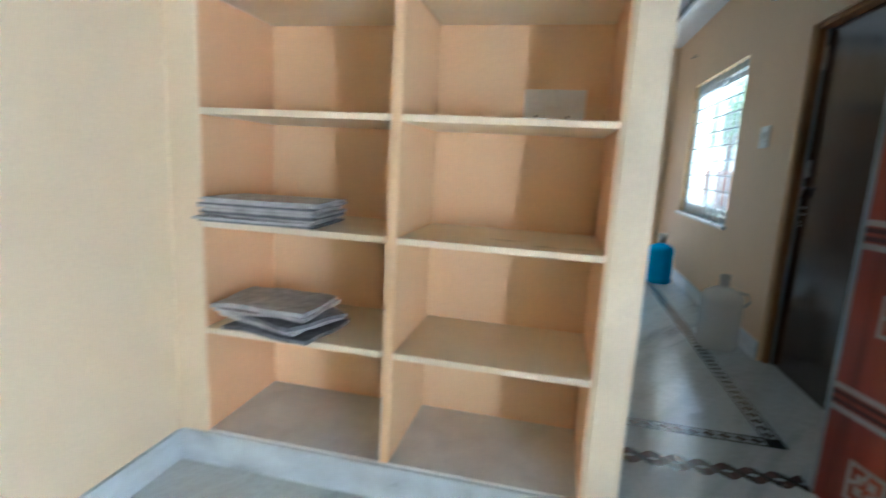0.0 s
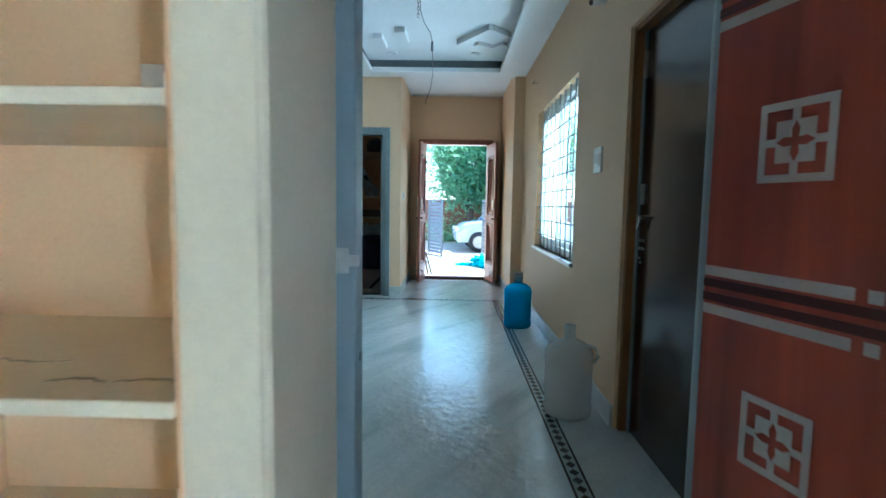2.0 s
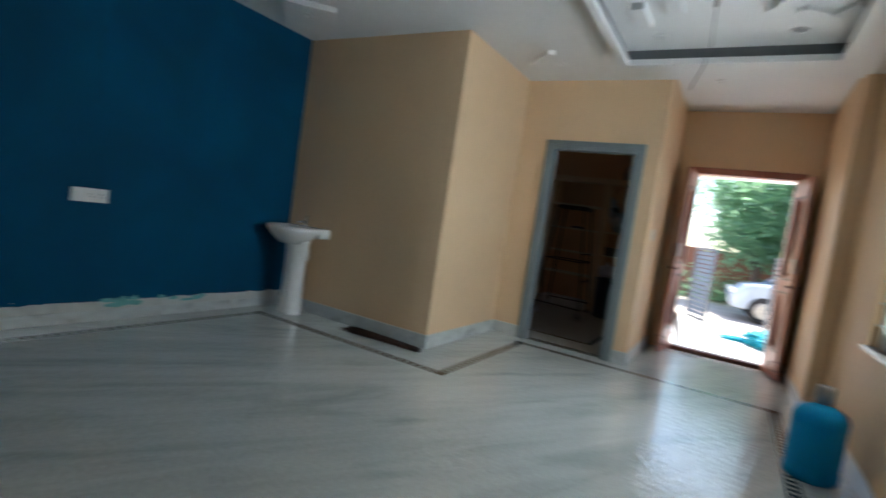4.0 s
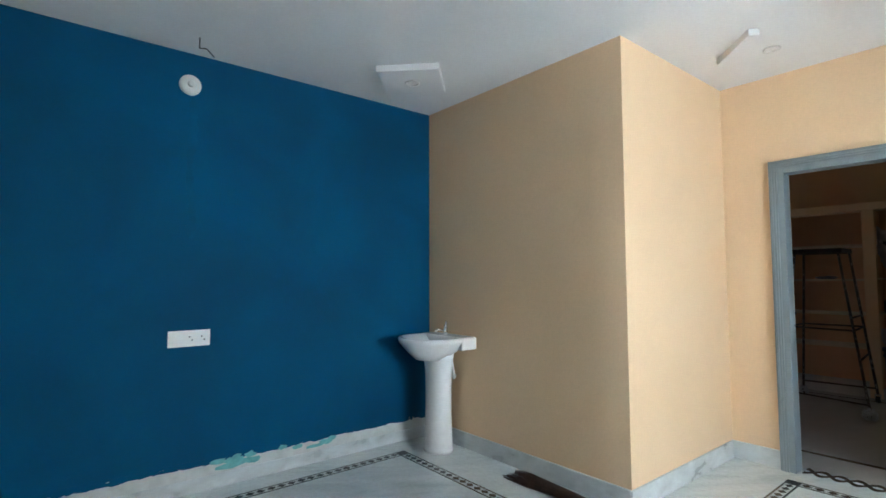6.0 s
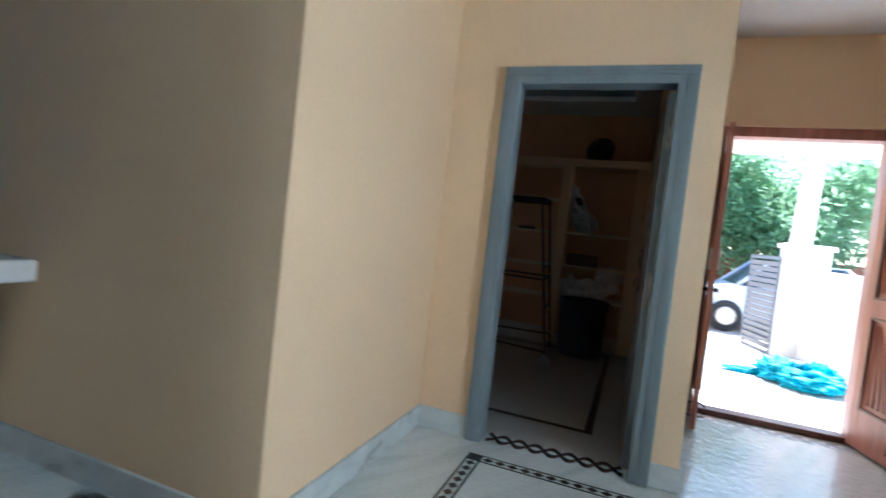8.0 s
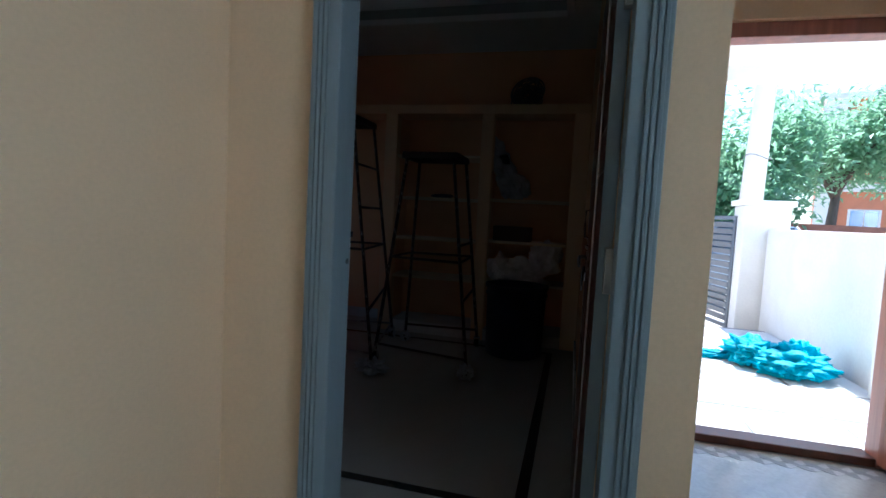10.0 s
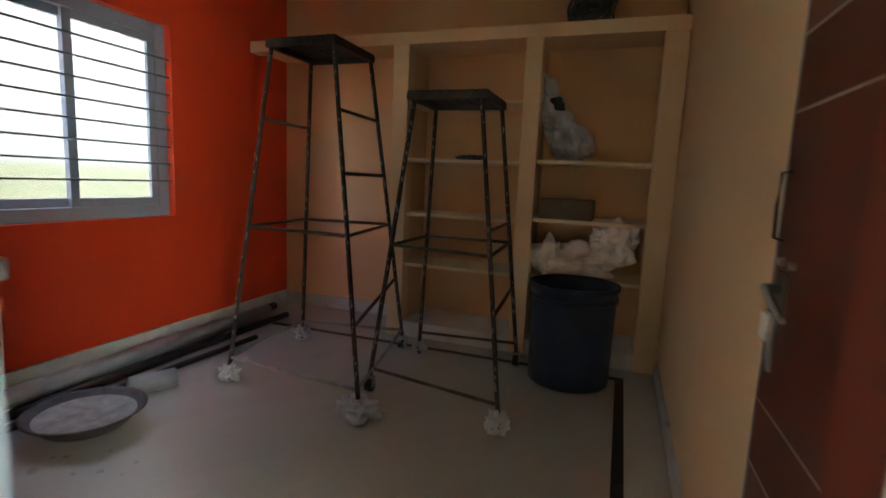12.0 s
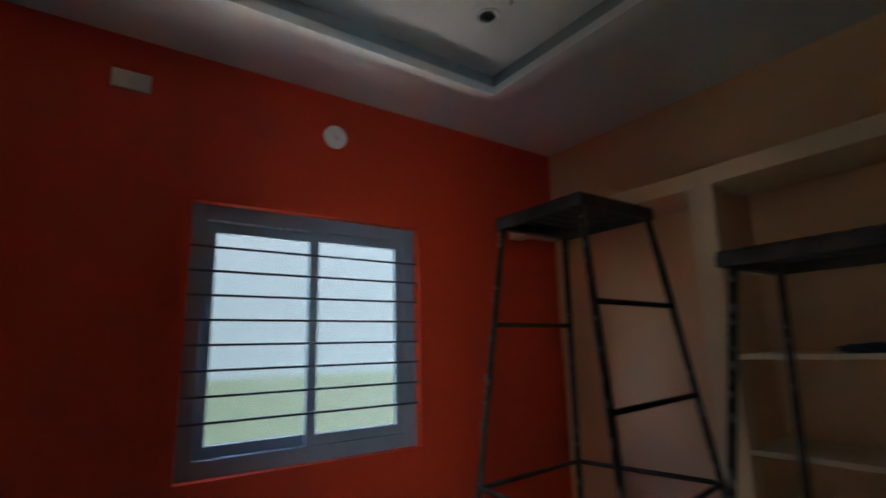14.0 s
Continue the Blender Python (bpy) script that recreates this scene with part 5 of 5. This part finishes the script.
part("gate_frame", boxes((-0.85, -0.80, -0.02, 0.02, 0.08, 1.55), (-0.05, 0, -0.02, 0.02, 0.08, 1.55), (-0.80, -0.05, -0.02, 0.02, 0.08, 0.13), (-0.80, -0.05, -0.02, 0.02, 1.50, 1.55)), "gate", gate)
for k in range(15):
    z = 0.17 + k * 0.088
    part("louvre", prism(bmesh.new(), ((-0.8, -0.012), (-0.05, -0.012), (-0.05, 0.012), (-0.8, 0.012)), 0.07, Matrix.Translation((0, 0, z)) @ Matrix.Rotation(radians(18), 4, "X")), "gate", gate)
gate2 = thing("metal_gate", "narrow grey steel louvred gate leaf, open towards the road", "gate", pose(0.60, 13.7, -0.22, 0, 0, 118))
part("gate_frame", boxes((0, 0.05, -0.02, 0.02, 0.08, 1.55), (0.75, 0.80, -0.02, 0.02, 0.08, 1.55), (0.05, 0.75, -0.02, 0.02, 0.08, 0.13), (0.05, 0.75, -0.02, 0.02, 1.50, 1.55)), "gate", gate2)
for k in range(15):
    z = 0.17 + k * 0.088
    part("louvre", prism(bmesh.new(), ((0.05, -0.012), (0.75, -0.012), (0.75, 0.012), (0.05, 0.012)), 0.07, Matrix.Translation((0, 0, z)) @ Matrix.Rotation(radians(18), 4, "X")), "gate", gate2)

t = thing("cloth_heap", "heap of crumpled turquoise cloth on the porch tiles", "cloth", pose(1.56, 11.08, -0.03))
for nm, rx, ry, rz, sd, at in (("sheet", 0.30, 0.26, 0.10, 6, (0.10, -0.12, 0)), ("fold", 0.22, 0.30, 0.12, 9, (-0.10, 0.14, 0)), ("fold", 0.20, 0.16, 0.13, 14, (0.22, 0.06, 0)), ("trailing_end", 0.24, 0.09, 0.035, 16, (-0.40, 0.20, 0)), ("trailing_end", 0.12, 0.26, 0.04, 23, (0.12, 0.55, 0))):
    part(nm, crumple(rx, ry, rz, 0.55, sd, 3.4, at, 5), "cloth", t)


for x, lean, lab in ((0.50, 0.16, "narrow weathered plank leaning beside the entrance"), (0.44, 0.12, "thin grey plank leaning beside the entrance")):
    t = thing("plank", lab, "plank", pose(x, 9.80, -0.03), "planks by the entrance")
    part("board", tube(bmesh.new(), ((0, 0, 0.02), (-lean * 0.6, -lean, 0.42)), 0.022, 4), "bark", t)


def car(m):
    t = thing("car", "parked silver-blue hatchback in the road", "car", m)
    # side outline, swept over the width with a narrower roof
    low = ((-1.8, 0.30), (-1.85, 0.62), (-1.55, 0.86), (-1.0, 0.95), (1.45, 0.98), (1.75, 0.88), (1.82, 0.40), (1.75, 0.28))
    bm = bmesh.new()
    rings = []
    for y, s in ((-0.80, 0.96), (-0.74, 1.0), (0.74, 1.0), (0.80, 0.96)):
        rings.append([bm.verts.new((x * s, y, 0.28 + (z - 0.28) * (0.97 if abs(y) > 0.75 else 1))) for x, z in low])
    for a, b in zip(rings, rings[1:]):
        for k in range(len(low)):
            bm.faces.new((a[k], a[(k + 1) % len(low)], b[(k + 1) % len(low)], b[k]))
    bm.faces.new(rings[0]), bm.faces.new(rings[-1][::-1])
    bmesh.ops.bevel(bm, geom=list(bm.edges), offset=0.03, segments=2, affect="EDGES")
    part("body", bm, "car", t)
    cab = ((-1.0, 0.93), (-0.45, 1.42), (0.85, 1.46), (1.45, 0.96))
    bm = bmesh.new()
    rings = [[bm.verts.new((x, y * (1 if z < 1.0 else 0.82), z)) for x, z in cab] for y in (-0.74, 0.74)]
    for k in range(4):
        bm.faces.new((rings[0][k], rings[0][(k + 1) % 4], rings[1][(k + 1) % 4], rings[1][k]))
    bm.faces.new(rings[0]), bm.faces.new(rings[1][::-1])
    part("cabin_glass", bm, "car_glass", t)
    part("roof", boxes((-0.45, 0.86, -0.6, 0.6, 1.43, 1.48), bevel=0.02), "car", t)
    for y in (-1, 1):
        for a, b in (((-1.0, 0.93), (-0.45, 1.43)), ((0.2, 0.95), (0.2, 1.45)), ((1.45, 0.96), (0.85, 1.46))):
            part("window_pillar", tube(bmesh.new(), ((a[0], y * 0.745, a[1]), (b[0], y * 0.61, b[1])), 0.035, 6), "car", t)
    for x in (-1.15, 1.15):
        for y in (-0.76, 0.76):
            w = part("wheel", lathe(bmesh.new(), ((0.18, -0.09), (0.29, -0.09), (0.31, -0.05), (0.31, 0.05), (0.29, 0.09), (0.18, 0.09)), 28, close=True), "tyre", t)
            w.matrix_basis = Matrix.Translation((x, y, 0.31)) @ Matrix.Rotation(radians(90), 4, "X")
            part("rim", lathe(bmesh.new(), ((0.19, -0.095), (0.17, -0.098), (0.05, -0.08), (0.05, 0.08), (0.17, 0.098), (0.19, 0.095)), 24, close=True), "steel", w)
    for y in (-0.6, 0.6):
        part("headlight", boxes((-1.84, -1.76, y - 0.16, y + 0.16, 0.62, 0.74), bevel=0.02), "plastic", t)
    return t


car(pose(2.75, 17.0, -0.22, 0, 0, 4))
bw = structure("wall_neighbour", boxes((-8, 14, 21.0, 21.25, -0.3, 1.4), bevel=0.01), "brickwall", "low red-brown boundary wall across the road", "wall")


def facade_house(m):
    t = thing("house", "orange and white neighbouring house with blue windows", "house", m)
    part("wall", boxes((-4, 4, 0, 6, 0, 6.4)), "orange_wall", t)
    part("roof", boxes((-4.3, 4.3, -0.3, 6.3, 6.4, 6.6)), "lime", t)
    part("cornice", boxes((-4.1, 4.1, -0.12, 0, 3.0, 3.3), (-4.1, -3.4, -0.1, 0, 0, 6.4), (-0.4, 0.4, -0.1, 0, 0, 6.4)), "lime", t)
    for x in (-2.6, -1.3, 1.4, 2.8):
        for z in (0.9, 3.9):
            w = part("window", boxes((x - 0.48, x + 0.48, -0.05, 0.02, z - 0.06, z + 1.46)), "lime", t)
            part("pane", boxes((x - 0.4, x - 0.02, -0.07, -0.04, z, z + 1.4), (x + 0.02, x + 0.4, -0.07, -0.04, z, z + 1.4)), "blue_pane", w)
    return t


facade_house(pose(12.5, 27.0, -0.22, 0, 0, -20))


def tree(m, h, spread, count, seed, label):
    """A tapered trunk with limbs and a crown of many single leaves in clumps."""
    rng = random.Random(seed)
    t = thing("tree", label, "tree", m)
    tr = bmesh.new()
    top = Vector((rng.uniform(-0.3, 0.3), rng.uniform(-0.3, 0.3), h * 0.55))
    tube(tr, ((0, 0, 0), top * 0.5 + Vector((0.08, 0, 0)), top), (0.17, 0.13, 0.09), 10)
    tips = []
    for k in range(11):
        a = k * 2.4 + rng.uniform(-0.3, 0.3)
        s = top * rng.uniform(0.45, 1.0)
        e = s + Vector((math.cos(a) * spread * rng.uniform(0.5, 1), math.sin(a) * spread * rng.uniform(0.5, 1), h * rng.uniform(0.05, 0.45)))
        mid = s.lerp(e, 0.5) + Vector((0, 0, 0.2))
        tube(tr, (s, mid, e), (0.07, 0.045, 0.015), 6)
        tips += [e, mid, s.lerp(e, 0.75)]
    part("trunk", tr, "bark", t)
    verts, faces = [], []
    for k in range(count):
        c = rng.choice(tips) + Vector((rng.gauss(0, 0.42), rng.gauss(0, 0.42), rng.gauss(-0.05, 0.36)))
        q = Euler((rng.uniform(-0.9, 0.9), rng.uniform(-0.9, 0.9), rng.uniform(0, 6.3))).to_matrix()
        L, W = rng.uniform(0.14, 0.28), rng.uniform(0.03, 0.06)
        b = len(verts)
        for x, y, z in ((0, 0, 0), (L * 0.4, W, 0.01), (L, 0, -0.03), (L * 0.4, -W, 0.01)):
            verts.append(c + q @ Vector((x, y, z)))
        faces.append((b, b + 1, b + 2, b + 3))
    me = bpy.data.meshes.new("crown")
    me.from_pydata(verts, [], faces)
    me.materials.append(M["leaf"])
    ob = new("crown", me)
    ob.parent = t
    tagged(ob, "loose crown of narrow green leaves")
    return t


tree(pose(1.5, 19.6, -0.22), 4.4, 1.3, 9000, 3, "leafy green tree by the road, its crown hanging low")
tree(pose(3.6, 20.0, -0.22), 5.0, 1.9, 11000, 12, "broad leafy green tree beside the road")
tree(pose(6.6, 22.8, -0.22), 5.6, 2.1, 9000, 22, "leafy green tree farther along the boundary wall")
rng = random.Random(77)
verts, faces = [], []
for k in range(2600):
    c = Vector((rng.gauss(1.2, 1.3), 20.3 + rng.gauss(0, 0.3), -0.2 + abs(rng.gauss(0, 0.45))))
    q = Euler((rng.uniform(-1, 1), rng.uniform(-1, 1), rng.uniform(0, 6.3))).to_matrix()
    b = len(verts)
    for x, y in ((0, 0), (0.05, 0.025), (0.12, 0), (0.05, -0.025)):
        verts.append(c + q @ Vector((x, y, 0)))
    faces.append((b, b + 1, b + 2, b + 3))
me = bpy.data.meshes.new("roadside_weeds")
me.from_pydata(verts, [], faces)
me.materials.append(M["leaf"])
tagged(new("roadside_weeds", me), "low green weeds along the boundary wall", "weeds", kind="stuff")

# ---- floor inlay and porch tiles ----
W = 0.082                                            # width of the inlaid border


def border(x0, y0, x1, y1):
    """One straight length of border, its centre line from one end to the other."""
    a, b = Vector((x0, y0, 0)), Vector((x1, y1, 0))
    d = (b - a).normalized()
    n = Vector((-d.y, d.x, 0))
    L = (b - a).length
    ang = math.atan2(d.y, d.x)
    m = Matrix.Translation(a) @ Matrix.Rotation(ang, 4, "Z")
    part("border_ground", prism(bmesh.new(), ((0, -W / 2 + 0.012), (L, -W / 2 + 0.012), (L, W / 2 - 0.012), (0, W / 2 - 0.012)), 0.0006, m), "white_stone", floor)
    for s in (-1, 1):
        y = s * (W / 2 - 0.006)
        part("border_line", prism(bmesh.new(), ((0, y - 0.006), (L, y - 0.006), (L, y + 0.006), (0, y + 0.006)), 0.0007, m), "black_stone", floor)
    return m, L


bm = prism(bmesh.new(), ((-0.030, 0), (0, -0.024), (0.030, 0), (0, 0.024)), 0.0012)
dia = bpy.data.meshes.new("inlay_diamond")
bm.to_mesh(dia)
bm.free()
dia.materials.append(M["black_stone"])
XA, XC, XE = 1.40, -0.825, -2.885
YA, YC, YE = 2.73, 5.79, 7.415
runs = ((XA, YA + W / 2, XA, YE - W / 2), (XC + W / 2, YE, XA - W / 2, YE), (XC, YC + W / 2, XC, YE - W / 2), (XE + W / 2, YC, XC - W / 2, YC), (XE, YA + W / 2, XE, YC - W / 2), (XE + W / 2, YA, XA - W / 2, YA))
for r in runs:
    m, L = border(*r)
    k = int(L / 0.066)
    for q in range(k):
        share("inlay_diamond", dia, floor, m @ Matrix.Translation((L * (q + 0.5) / k, 0, 0.0002)))
for x, y in ((XA, YA), (XA, YE), (XC, YE), (XC, YC), (XE, YC), (XE, YA)):
    part("border_corner", boxes((x - W / 2, x + W / 2, y - W / 2, y + W / 2, 0, 0.0009)), "black_stone", floor)


def twisted_threshold(x0, x1, y, n, dark="black_stone", light="brown_stone", wide=1.0):
    """Two interlaced dark waves across a threshold."""
    for k in range(n):
        L = (x1 - x0) / n
        cx = x0 + L * (k + 0.5)
        for s in (-1, 1):
            pts_u, pts_d = [], []
            for q in range(9):
                u = q / 8
                yy = s * 0.034 * wide * math.cos(math.pi * u)
                pts_u.append((cx - L / 2 + L * u, y + yy + 0.024))
                pts_d.append((cx - L / 2 + L * u, y + yy - 0.024))
            part("threshold_inlay", prism(bmesh.new(), pts_d + pts_u[::-1], 0.0008 + (0.0003 if s > 0 else 0)), dark if s > 0 else light, floor)


twisted_threshold(-0.84, -0.08, YD + 0.08, 8, wide=1.4)
twisted_threshold(0.42, 1.34, YM - 0.06, 9, "cove_pale", "skirt")
twisted_threshold(0.64, 1.40, YP + 0.06, 8)
part("bedroom_border", boxes((-0.325, -0.275, 8.15, 10.6, 0, 0.0008), (-2.85, -0.325, 8.15, 8.20, 0, 0.0008), (-2.85, -0.325, 10.55, 10.6, 0, 0.0008)), "black_stone", floor, "black stone border line")
for i in range(4):
    for j in range(6):
        x, y = -0.28 + i * 0.6, YM + 0.24 + j * 0.58
        part("tile", boxes((x + 0.018, min(x + 0.582, 2.1), y + 0.018, y + 0.562, -0.035, -0.030)), "tile", porch)
